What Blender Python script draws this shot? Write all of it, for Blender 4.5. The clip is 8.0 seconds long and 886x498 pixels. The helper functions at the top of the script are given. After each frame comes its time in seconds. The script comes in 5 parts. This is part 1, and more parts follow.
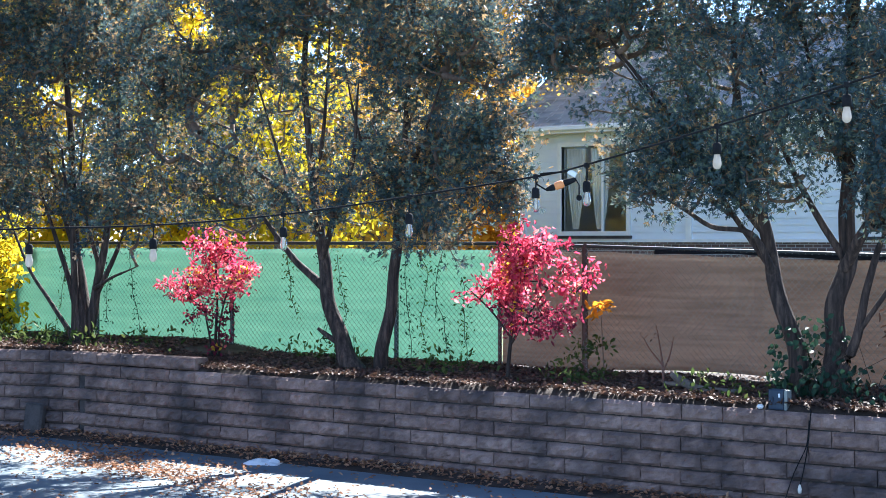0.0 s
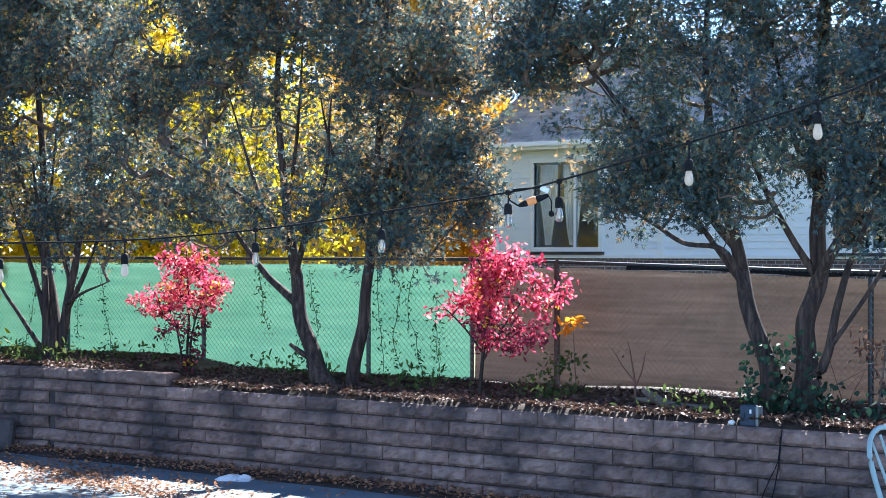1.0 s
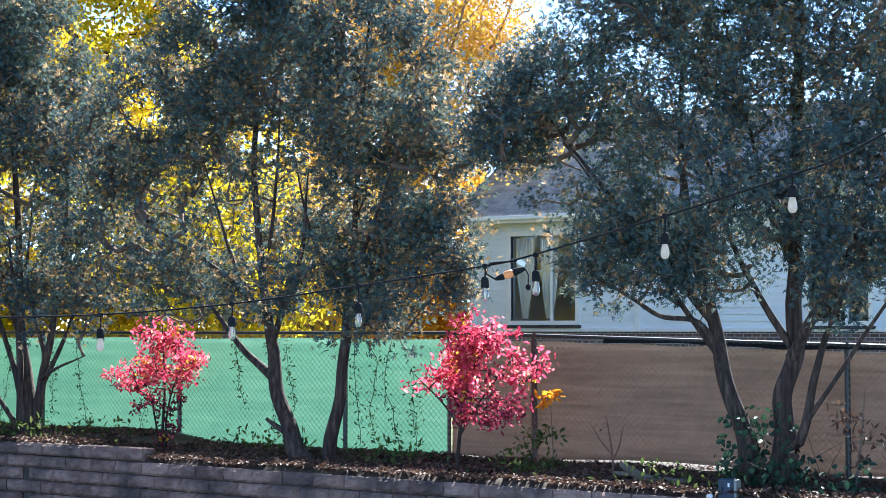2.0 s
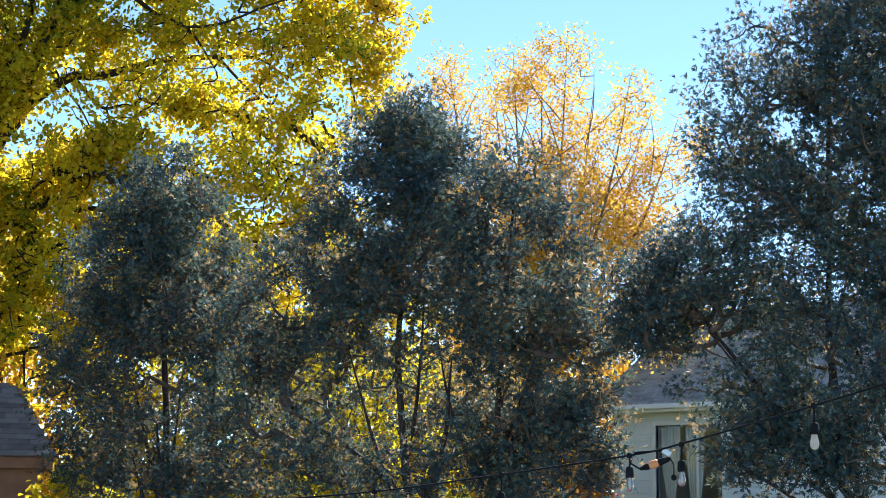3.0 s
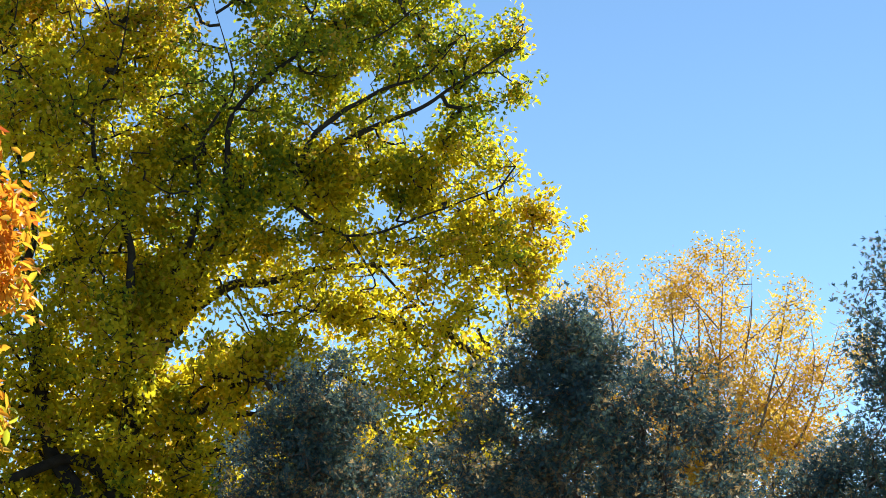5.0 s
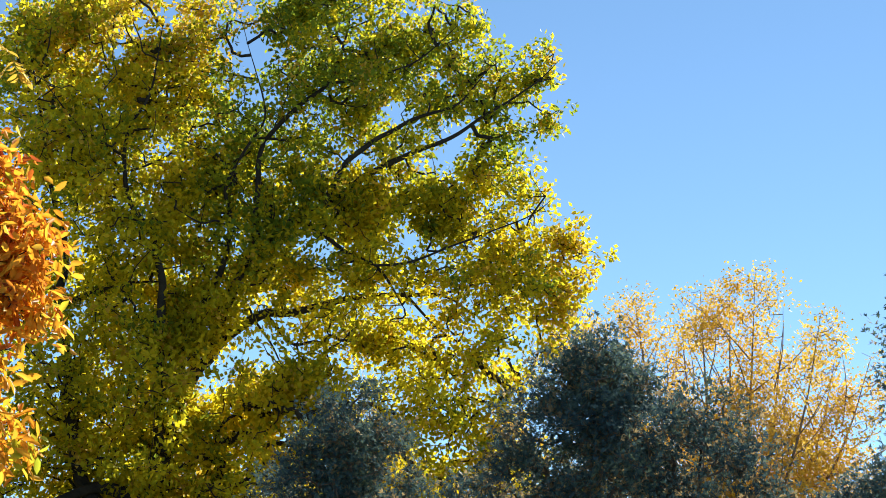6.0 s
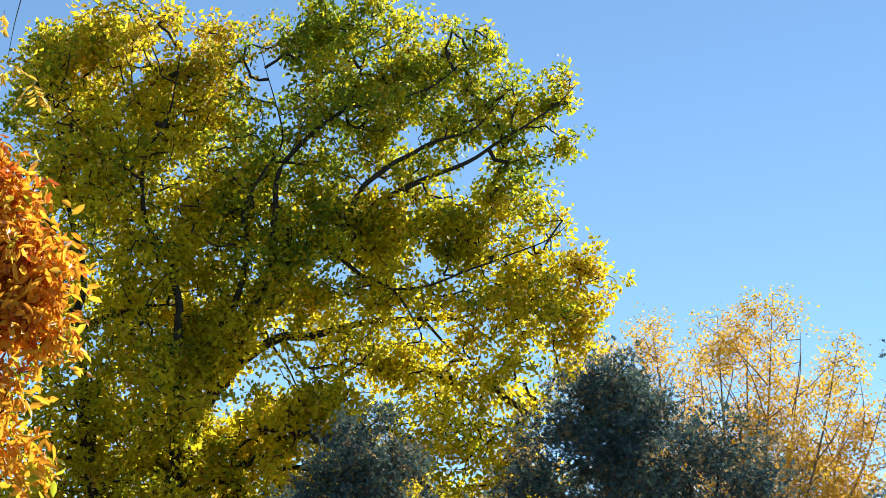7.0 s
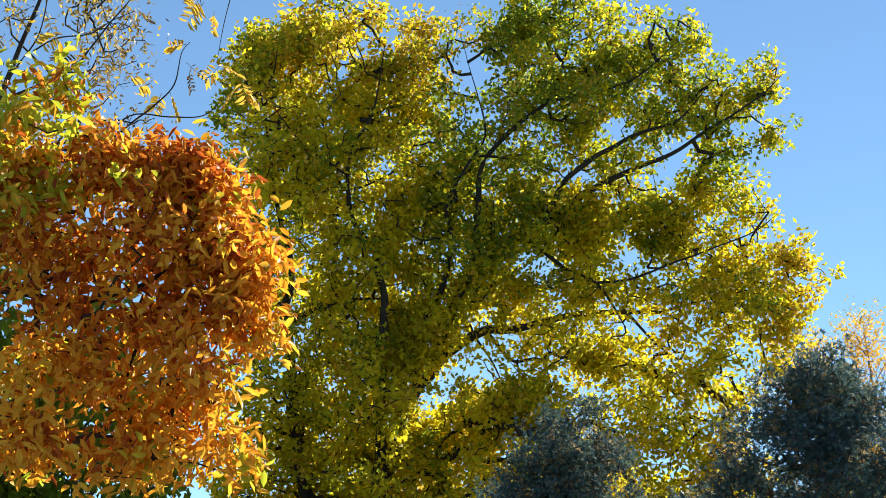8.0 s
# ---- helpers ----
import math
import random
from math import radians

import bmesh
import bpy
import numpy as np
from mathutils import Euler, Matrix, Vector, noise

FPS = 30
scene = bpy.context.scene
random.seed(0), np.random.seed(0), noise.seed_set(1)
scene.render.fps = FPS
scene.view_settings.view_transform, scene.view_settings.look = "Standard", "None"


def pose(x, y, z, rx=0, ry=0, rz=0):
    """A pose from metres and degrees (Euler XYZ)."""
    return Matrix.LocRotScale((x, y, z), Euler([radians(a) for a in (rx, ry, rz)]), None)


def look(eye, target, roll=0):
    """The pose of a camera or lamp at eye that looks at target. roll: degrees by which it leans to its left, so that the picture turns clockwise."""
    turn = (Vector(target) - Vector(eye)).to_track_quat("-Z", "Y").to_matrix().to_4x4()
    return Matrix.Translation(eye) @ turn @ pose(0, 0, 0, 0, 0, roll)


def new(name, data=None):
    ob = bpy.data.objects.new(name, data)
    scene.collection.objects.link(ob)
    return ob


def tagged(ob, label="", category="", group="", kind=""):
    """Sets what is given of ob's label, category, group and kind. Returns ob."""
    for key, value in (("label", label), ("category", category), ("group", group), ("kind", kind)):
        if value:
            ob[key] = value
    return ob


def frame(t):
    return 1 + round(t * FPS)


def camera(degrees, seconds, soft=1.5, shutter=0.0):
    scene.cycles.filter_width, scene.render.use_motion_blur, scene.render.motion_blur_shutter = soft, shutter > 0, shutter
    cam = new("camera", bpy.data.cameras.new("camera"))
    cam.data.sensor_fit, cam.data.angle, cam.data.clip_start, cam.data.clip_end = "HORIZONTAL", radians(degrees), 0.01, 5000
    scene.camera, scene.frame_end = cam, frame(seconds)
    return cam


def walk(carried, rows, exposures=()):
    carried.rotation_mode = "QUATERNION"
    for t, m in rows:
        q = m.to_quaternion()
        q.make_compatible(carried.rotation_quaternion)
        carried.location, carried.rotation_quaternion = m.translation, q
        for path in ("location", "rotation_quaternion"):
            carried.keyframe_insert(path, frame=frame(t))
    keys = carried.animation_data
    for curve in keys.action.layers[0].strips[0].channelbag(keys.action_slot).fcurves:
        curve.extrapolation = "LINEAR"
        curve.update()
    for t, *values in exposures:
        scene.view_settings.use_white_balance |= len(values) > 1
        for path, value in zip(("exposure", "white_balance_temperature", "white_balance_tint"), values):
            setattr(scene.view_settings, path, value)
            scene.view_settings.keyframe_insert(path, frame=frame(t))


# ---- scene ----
# ---------------- camera ----------------
cam = camera(29.8, 8.0, soft=0.9)
EYE = (0.0, -13.64, 2.43)


def view(yaw, pitch, roll):
    """Hand-held camera on one spot: degrees left of +y, up, and leaning."""
    return pose(*EYE, 90 + pitch, 0, yaw) @ pose(0, 0, 0, 0, 0, roll)


PATH = [
    (0.0, view(37.200, -0.310, 0.000)),
    (0.5, view(36.392, -0.209, 0.108)),
    (1.0, view(36.252, 0.231, 0.113)),
    (1.2, view(35.953, 0.221, 0.104)),
    (2.3, view(35.760, 4.549, 0.119)),
    (2.5, view(36.519, 5.916, 0.146)),
    (3.0, view(40.443, 9.188, 0.653)),
    (3.5, view(43.231, 12.849, 1.229)),
    (4.0, view(44.946, 15.184, 1.666)),
    (4.5, view(45.705, 15.493, 1.914)),
    (5.0, view(46.098, 16.189, 2.179)),
    (6.5, view(47.593, 17.514, 2.748)),
    (7.0, view(47.865, 17.966, 2.925)),
    (7.5, view(49.899, 18.138, 3.452)),
    (8.0, view(55.156, 17.264, 4.822)),
]
walk(cam, PATH, exposures=[(0.0, 2.55, 5800, 9), (1.2, 2.6, 5800, 9), (2.5, 2.42, 5950, 6), (3.0, 1.82, 6080, 4), (3.5, 1.53, 6350, -2), (8.0, 1.4, 6400, -5)])

# ---------------- world, sun, exposure ----------------
SUN_AZ, SUN_EL = 16.0, 40.0          # degrees left of +y, above the horizon
world = bpy.data.worlds.new("world")
scene.world = world
world.use_nodes = True
wn = world.node_tree.nodes
sky = wn.new("ShaderNodeTexSky")
sky.sky_type = "NISHITA"
sky.sun_disc = False
sky.sun_elevation = radians(SUN_EL)
sky.sun_rotation = radians(-SUN_AZ)
sky.air_density, sky.dust_density, sky.ozone_density = 0.7, 0.0, 1.8
sky.altitude = 1500
wn["Background"].inputs["Strength"].default_value = 0.083
world.node_tree.links.new(sky.outputs["Color"], wn["Background"].inputs["Color"])
sun = new("sun", bpy.data.lights.new("sun", "SUN"))
sun.data.energy = 5.0
sun.data.angle = radians(0.6)
sun.data.color = (1.0, 0.95, 0.87)
sdir = Vector((-math.sin(radians(SUN_AZ)) * math.cos(radians(SUN_EL)), math.cos(radians(SUN_AZ)) * math.cos(radians(SUN_EL)), math.sin(radians(SUN_EL))))
sun.matrix_world = look(sdir * 60, (0, 0, 0))


# ---------------- materials ----------------
def surface(name, cols, scale=4.0, rough=0.8, bump=0.3, fine=40.0, glow=0.0, spec=0.3, island=0.0, metal=0.0, objrand=0.0, stain=None, place=False, stretch=None):
    """Procedural surface: two noise scales through a ramp of colours, bump; glow: share of light let through from behind (leaf, cloth)."""
    m = bpy.data.materials.new(name)
    m.use_nodes = True
    nt = m.node_tree
    N, L = nt.nodes, nt.links
    bsdf, out = N["Principled BSDF"], N["Material Output"]
    tc = N.new("ShaderNodeTexCoord")
    info = N.new("ShaderNodeObjectInfo")
    off = N.new("ShaderNodeVectorMath")
    off.operation = "MULTIPLY_ADD"
    L.new(info.outputs["Random"], off.inputs[0])
    off.inputs[1].default_value = (31, 17, 23)
    L.new(tc.outputs["Object"], off.inputs[2])
    if stretch:
        st = N.new("ShaderNodeVectorMath")
        st.operation = "MULTIPLY"
        L.new(off.outputs[0], st.inputs[0])
        st.inputs[1].default_value = stretch
        off = st
    big = N.new("ShaderNodeTexNoise")
    big.inputs["Scale"].default_value, big.inputs["Detail"].default_value = scale, 4
    small = N.new("ShaderNodeTexNoise")
    small.inputs["Scale"].default_value, small.inputs["Detail"].default_value = fine, 3
    for t in (big, small):
        L.new(off.outputs[0], t.inputs["Vector"])
    mix = N.new("ShaderNodeMath")
    mix.operation = "MULTIPLY_ADD"
    L.new(small.outputs["Fac"], mix.inputs[0])
    mix.inputs[1].default_value = 0.35
    L.new(big.outputs["Fac"], mix.inputs[2])
    fac = mix.outputs[0]

    def add(socket, amount):
        nonlocal fac
        a = N.new("ShaderNodeMath")
        a.operation = "MULTIPLY_ADD"
        L.new(socket, a.inputs[0])
        a.inputs[1].default_value = amount
        L.new(fac, a.inputs[2])
        fac = a.outputs[0]

    low, high = 0.45, 0.9
    if island:
        add(N.new("ShaderNodeNewGeometry").outputs["Random Per Island"], island)
        high += island
    if objrand:
        add(info.outputs["Random"], objrand)
        high += objrand
    rng = N.new("ShaderNodeMapRange")
    rng.inputs["From Min"].default_value, rng.inputs["From Max"].default_value = low, high
    L.new(fac, rng.inputs["Value"])
    ramp = N.new("ShaderNodeValToRGB")
    els = ramp.color_ramp.elements
    while len(els) < len(cols):
        els.new(0.5)
    for k, c in enumerate(cols):
        els[k].position = k / max(1, len(cols) - 1)
        els[k].color = (*c, 1)
    L.new(rng.outputs[0], ramp.inputs["Fac"])
    col = ramp.outputs["Color"]
    if stain:
        sc, scol, lo, hi = stain
        sn = N.new("ShaderNodeTexNoise")
        sn.inputs["Scale"].default_value, sn.inputs["Detail"].default_value = sc, 6
        L.new(N.new("ShaderNodeNewGeometry").outputs["Position"] if place else off.outputs[0], sn.inputs["Vector"])
        sr = N.new("ShaderNodeMapRange")
        sr.inputs["From Min"].default_value, sr.inputs["From Max"].default_value = lo, hi
        L.new(sn.outputs["Fac"], sr.inputs["Value"])
        mx = N.new("ShaderNodeMix")
        mx.data_type = "RGBA"
        L.new(sr.outputs[0], mx.inputs[0])
        L.new(col, mx.inputs[6])
        mx.inputs[7].default_value = (*scol, 1)
        col = mx.outputs[2]
    L.new(col, bsdf.inputs["Base Color"])
    bsdf.inputs["Roughness"].default_value = rough
    bsdf.inputs["Metallic"].default_value = metal
    bsdf.inputs["Specular IOR Level"].default_value = spec
    if bump:
        b = N.new("ShaderNodeBump")
        b.inputs["Strength"].default_value, b.inputs["Distance"].default_value = bump, 0.02
        L.new(mix.outputs[0], b.inputs["Height"])
        L.new(b.outputs["Normal"], bsdf.inputs["Normal"])
    if glow:
        tr = N.new("ShaderNodeBsdfTranslucent")
        L.new(col, tr.inputs["Color"])
        sh = N.new("ShaderNodeMixShader")
        sh.inputs[0].default_value = glow
        L.new(bsdf.outputs[0], sh.inputs[1])
        L.new(tr.outputs[0], sh.inputs[2])
        L.new(sh.outputs[0], out.inputs["Surface"])
    return m


M_SOIL = surface("soil", [(0.02, 0.014, 0.011), (0.05, 0.034, 0.026), (0.095, 0.066, 0.05)], 3, 0.95, 0.8)
M_GROUND = surface("grassy_ground", [(0.06, 0.08, 0.03), (0.14, 0.16, 0.06), (0.2, 0.17, 0.09)], 0.8, 0.95, 0.5)
M_PATIO = surface("patio_concrete", [(0.095, 0.135, 0.165), (0.135, 0.175, 0.2), (0.175, 0.21, 0.23)], 1.2, 0.75, 0.15, 90, stain=(0.9, (0.09, 0.105, 0.12), 0.46, 0.72))
M_BLOCK = surface("split_face_block", [(0.11, 0.069, 0.057), (0.235, 0.152, 0.126), (0.37, 0.255, 0.212)], 9, 0.9, 1.0, 70, objrand=0.32, stain=(1.6, (0.055, 0.043, 0.043), 0.42, 0.7), place=True)
M_BARK = surface("cedar_bark", [(0.016, 0.012, 0.011), (0.05, 0.034, 0.028), (0.12, 0.08, 0.062)], 9, 0.9, 1.0, 60, stretch=(3.0, 3.0, 0.3))
M_DARKBARK = surface("dark_bark", [(0.018, 0.014, 0.012), (0.05, 0.038, 0.03)], 5, 0.9, 0.6)
M_GREYBARK = surface("grey_bark", [(0.09, 0.07, 0.055), (0.2, 0.16, 0.13)], 5, 0.9, 0.6)
M_CEDARTWIG = surface("brown_cedar_twigs", [(0.07, 0.045, 0.034), (0.2, 0.135, 0.095)], 5, 0.9, 0.4)
M_FAWNTWIG = surface("fawn_twigs", [(0.12, 0.085, 0.06), (0.26, 0.18, 0.12)], 5, 0.9, 0.4)
M_CEDAR = surface("cedar_foliage", [(0.038, 0.06, 0.074), (0.066, 0.1, 0.112), (0.1, 0.142, 0.125), (0.24, 0.255, 0.125)], 1.2, 0.7, 0, 9, glow=0.28, spec=0.05, island=0.7)
M_CEDARDRY = surface("cedar_dry_sprigs", [(0.16, 0.09, 0.055), (0.42, 0.3, 0.14)], 2, 0.6, 0, 9, glow=0.45, island=0.4)
M_YELLOW = surface("yellow_leaves", [(0.25, 0.24, 0.015), (0.5, 0.43, 0.02), (0.76, 0.58, 0.025), (0.84, 0.56, 0.04)], 0.7, 0.6, 0, 6, glow=0.65, spec=0.12, island=0.4)
M_GREENY = surface("green_yellow_leaves", [(0.1, 0.15, 0.02), (0.25, 0.29, 0.025), (0.54, 0.48, 0.03)], 0.5, 0.6, 0, 6, glow=0.6, spec=0.15, island=0.4)
M_DARKGREEN = surface("late_green_leaves", [(0.03, 0.06, 0.02), (0.07, 0.12, 0.03), (0.2, 0.22, 0.04)], 0.5, 0.6, 0, 6, glow=0.4, spec=0.2, island=0.4)
M_GOLD = surface("golden_leaves", [(0.5, 0.27, 0.03), (0.66, 0.4, 0.04), (0.74, 0.5, 0.08)], 0.4, 0.6, 0, 6, glow=0.5, spec=0.15, island=0.4)
M_AMBER = surface("pale_amber_leaves", [(0.55, 0.31, 0.04), (0.7, 0.44, 0.06), (0.76, 0.53, 0.12)], 0.4, 0.6, 0, 6, glow=0.45, spec=0.12, island=0.4)
M_RUST = surface("rust_leaves", [(0.15, 0.03, 0.014), (0.46, 0.1, 0.018), (0.76, 0.26, 0.03), (0.88, 0.48, 0.06)], 1.6, 0.5, 0, 6, glow=0.6, spec=0.2, island=0.5)
M_FLAME = surface("orange_leaves", [(0.58, 0.19, 0.02), (0.82, 0.38, 0.03), (0.88, 0.58, 0.07)], 1.6, 0.5, 0, 6, glow=0.5, spec=0.2, island=0.5)
M_LIME = surface("lime_leaves", [(0.3, 0.38, 0.03), (0.55, 0.52, 0.04), (0.75, 0.48, 0.04)], 0.9, 0.5, 0, 6, glow=0.5, spec=0.2, island=0.4)
M_RED = surface("crimson_leaves", [(0.22, 0.014, 0.045), (0.55, 0.05, 0.11), (0.72, 0.13, 0.18), (0.82, 0.4, 0.28)], 3, 0.55, 0, 12, glow=0.6, spec=0.12, island=0.6)
# darker copy of the crimson leaves: shade low in the shrubs as colour
M_REDSHADE = surface("shaded_crimson_leaves", [(0.06, 0.012, 0.025), (0.2, 0.03, 0.06), (0.4, 0.06, 0.11)], 3, 0.55, 0, 12, glow=0.45, spec=0.12, island=0.6)
M_WEED = surface("weed_leaves", [(0.03, 0.055, 0.016), (0.07, 0.1, 0.03), (0.17, 0.16, 0.05)], 3, 0.6, 0, 9, spec=0.1, glow=0.35, island=0.5)
M_IVY = surface("ivy_leaves", [(0.015, 0.04, 0.025), (0.035, 0.07, 0.04)], 3, 0.5, 0, 9, glow=0.2, spec=0.15, island=0.5)
M_LITTER = surface("fallen_leaves", [(0.035, 0.02, 0.016), (0.075, 0.042, 0.03), (0.13, 0.072, 0.048), (0.26, 0.15, 0.1)], 1.5, 0.7, 0, 9, glow=0.15, island=0.7)
M_DRIFT = surface("dry_drifted_leaves", [(0.12, 0.055, 0.03), (0.28, 0.13, 0.07), (0.42, 0.22, 0.12), (0.5, 0.33, 0.21)], 1.5, 0.7, 0, 9, glow=0.25, island=0.7)
M_GREENCLOTH = surface("green_screen_cloth", [(0.19, 0.32, 0.265), (0.22, 0.35, 0.285), (0.26, 0.385, 0.32)], 5.0, 0.7, 0.15, 40, glow=0.8, spec=0.2, stretch=(0.25, 1, 3.0))
M_BROWNCLOTH = surface("brown_screen_cloth", [(0.2, 0.155, 0.12), (0.26, 0.205, 0.165), (0.32, 0.255, 0.21)], 5.0, 0.75, 0.25, 40, glow=0.45, spec=0.2, stretch=(0.2, 1, 4.0))
M_WIRE = surface("galvanised_wire", [(0.13, 0.14, 0.13), (0.26, 0.27, 0.25)], 8, 0.5, 0, metal=0.0, spec=0.5)
M_POST = surface("black_coated_steel", [(0.012, 0.014, 0.014), (0.03, 0.032, 0.032)], 8, 0.4, 0.1, spec=0.5)
M_BROWNPOST = surface("brown_steel_post", [(0.06, 0.03, 0.022), (0.1, 0.05, 0.035)], 8, 0.5, 0.1)
M_BLACK = surface("black_rubber", [(0.008, 0.008, 0.009), (0.018, 0.018, 0.02)], 20, 0.85, 0.1, spec=0.1)
M_SIDING = surface("pale_siding", [(0.66, 0.7, 0.74), (0.75, 0.79, 0.82)], 1, 0.6, 0.1)
M_TRIM = surface("white_trim", [(0.72, 0.72, 0.7), (0.8, 0.8, 0.78)], 3, 0.5, 0.05)
M_ROOF = surface("grey_shingles", [(0.16, 0.16, 0.17), (0.29, 0.29, 0.3), (0.4, 0.39, 0.39)], 3, 0.9, 0.4, island=0.5)
M_SHEDROOF = surface("brown_shingles", [(0.1, 0.07, 0.06), (0.2, 0.15, 0.125), (0.28, 0.22, 0.18)], 3, 0.9, 0.4, objrand=0.5)
M_SHEDWOOD = surface("stained_fascia", [(0.24, 0.1, 0.05), (0.34, 0.16, 0.08)], 4, 0.6, 0.2)
# unlit look of the room behind the windows, put into its colour
M_ROOMGLOOM = surface("painted_room_gloom", [(0.04, 0.055, 0.07), (0.07, 0.09, 0.11)], 1, 0.9, 0)
M_CURTAIN = surface("cream_curtain", [(0.7, 0.64, 0.55), (0.82, 0.77, 0.68)], 3, 0.8, 0.1)
M_DARKSTONE = surface("dark_weathered_stone", [(0.03, 0.025, 0.025), (0.09, 0.075, 0.07)], 6, 0.95, 0.6)
M_PAPER = surface("white_paper", [(0.7, 0.7, 0.7), (0.82, 0.82, 0.82)], 8, 0.7, 0.2)
M_BOX = surface("blue_grey_plastic", [(0.02, 0.033, 0.055), (0.032, 0.05, 0.078)], 8, 0.5, 0.1)
M_CHAIR = surface("pale_green_resin", [(0.3, 0.39, 0.37), (0.38, 0.46, 0.44)], 6, 0.35, 0.05, spec=0.5)
M_ORANGE = surface("orange_tape", [(0.75, 0.25, 0.08), (0.85, 0.33, 0.12)], 20, 0.5, 0)
M_BULB = surface("frosted_bulb_glass", [(0.5, 0.46, 0.4), (0.58, 0.54, 0.48)], 20, 0.15, 0, glow=0.5, spec=0.6)


def glass_material(name, tint):
    m = bpy.data.materials.new(name)
    m.use_nodes = True
    b = m.node_tree.nodes["Principled BSDF"]
    b.inputs["Base Color"].default_value = (*tint, 1)
    b.inputs["Roughness"].default_value = 0.03
    b.inputs["Transmission Weight"].default_value = 1.0
    b.inputs["IOR"].default_value = 1.45
    return m


M_GLASS = glass_material("window_glass", (0.85, 0.9, 0.92))
M_CLEAR = glass_material("clear_bulb_glass", (0.95, 0.93, 0.9))


def brick_material():
    m = bpy.data.materials.new("dark_brick")
    m.use_nodes = True
    N, L = m.node_tree.nodes, m.node_tree.links
    tc, sep, cmb = N.new("ShaderNodeTexCoord"), N.new("ShaderNodeSeparateXYZ"), N.new("ShaderNodeCombineXYZ")
    L.new(tc.outputs["Object"], sep.inputs[0])
    L.new(sep.outputs["X"], cmb.inputs["X"])
    L.new(sep.outputs["Z"], cmb.inputs["Y"])
    br = N.new("ShaderNodeTexBrick")
    L.new(cmb.outputs[0], br.inputs["Vector"])
    br.inputs["Color1"].default_value = (0.09, 0.055, 0.05, 1)
    br.inputs["Color2"].default_value = (0.16, 0.1, 0.09, 1)
    br.inputs["Mortar"].default_value = (0.4, 0.39, 0.38, 1)
    for key, val in (("Scale", 1.0), ("Mortar Size", 0.008), ("Brick Width", 0.2), ("Row Height", 0.075)):
        br.inputs[key].default_value = val
    b = N["Principled BSDF"]
    L.new(br.outputs["Color"], b.inputs["Base Color"])
    b.inputs["Roughness"].default_value = 0.9
    bp = N.new("ShaderNodeBump")
    bp.inputs["Distance"].default_value = 0.01
    bp.invert = True
    L.new(br.outputs["Fac"], bp.inputs["Height"])
    L.new(bp.outputs["Normal"], b.inputs["Normal"])
    return m


M_BRICK = brick_material()


# ---------------- builders ----------------
def link_mesh(name, me, mat, parent=None, label=""):
    if mat and not me.materials:
        me.materials.append(mat)
    ob = new(name, me)
    if parent is not None:
        ob.parent = parent
    if label:
        ob["label"] = label
    return ob


def part(name, bm, mat, parent=None, label="", smooth=False):
    me = bpy.data.meshes.new(name)
    bm.to_mesh(me)
    bm.free()
    if smooth:
        me.polygons.foreach_set("use_smooth", [True] * len(me.polygons))
    return link_mesh(name, me, mat, parent, label)


def array_mesh(name, V, F, mat, parent=None, label="", smooth=False):
    """A mesh from vertex and face arrays."""
    V, F = np.asarray(V, np.float32), np.asarray(F, np.int32)
    me = bpy.data.meshes.new(name)
    m, k = F.shape
    me.vertices.add(len(V))
    me.vertices.foreach_set("co", V.ravel())
    me.loops.add(m * k)
    me.loops.foreach_set("vertex_index", F.ravel())
    me.polygons.add(m)
    me.polygons.foreach_set("loop_start", np.arange(0, m * k, k, dtype=np.int32))
    if smooth:
        me.polygons.foreach_set("use_smooth", np.ones(m, bool))
    me.update(calc_edges=True)
    me.validate()
    return link_mesh(name, me, mat, parent, label)


def root(name, at, label, category, group="", kind=""):
    ob = new(name)
    ob.location = at
    ob.empty_display_size = 0.1
    tagged(ob, label, category, group, kind)
    ROOTS.append(ob)
    return ob


ROOTS = []


def local(ob, pts):
    return np.asarray(pts, float) - np.array(ob.location)


def box(bm, lo, hi, bevel=0.0):
    r = bmesh.ops.create_cube(bm, size=1)
    c, s = (Vector(lo) + Vector(hi)) / 2, Vector(hi) - Vector(lo)
    for vert in r["verts"]:
        vert.co = Vector((vert.co.x * s.x, vert.co.y * s.y, vert.co.z * s.z)) + c
    if bevel:
        es = list({e for vert in r["verts"] for e in vert.link_edges})
        bmesh.ops.bevel(bm, geom=es, offset=bevel, segments=1, affect="EDGES")
    return bm


def boxed(lo, hi, bevel=0.0):
    return box(bmesh.new(), lo, hi, bevel)


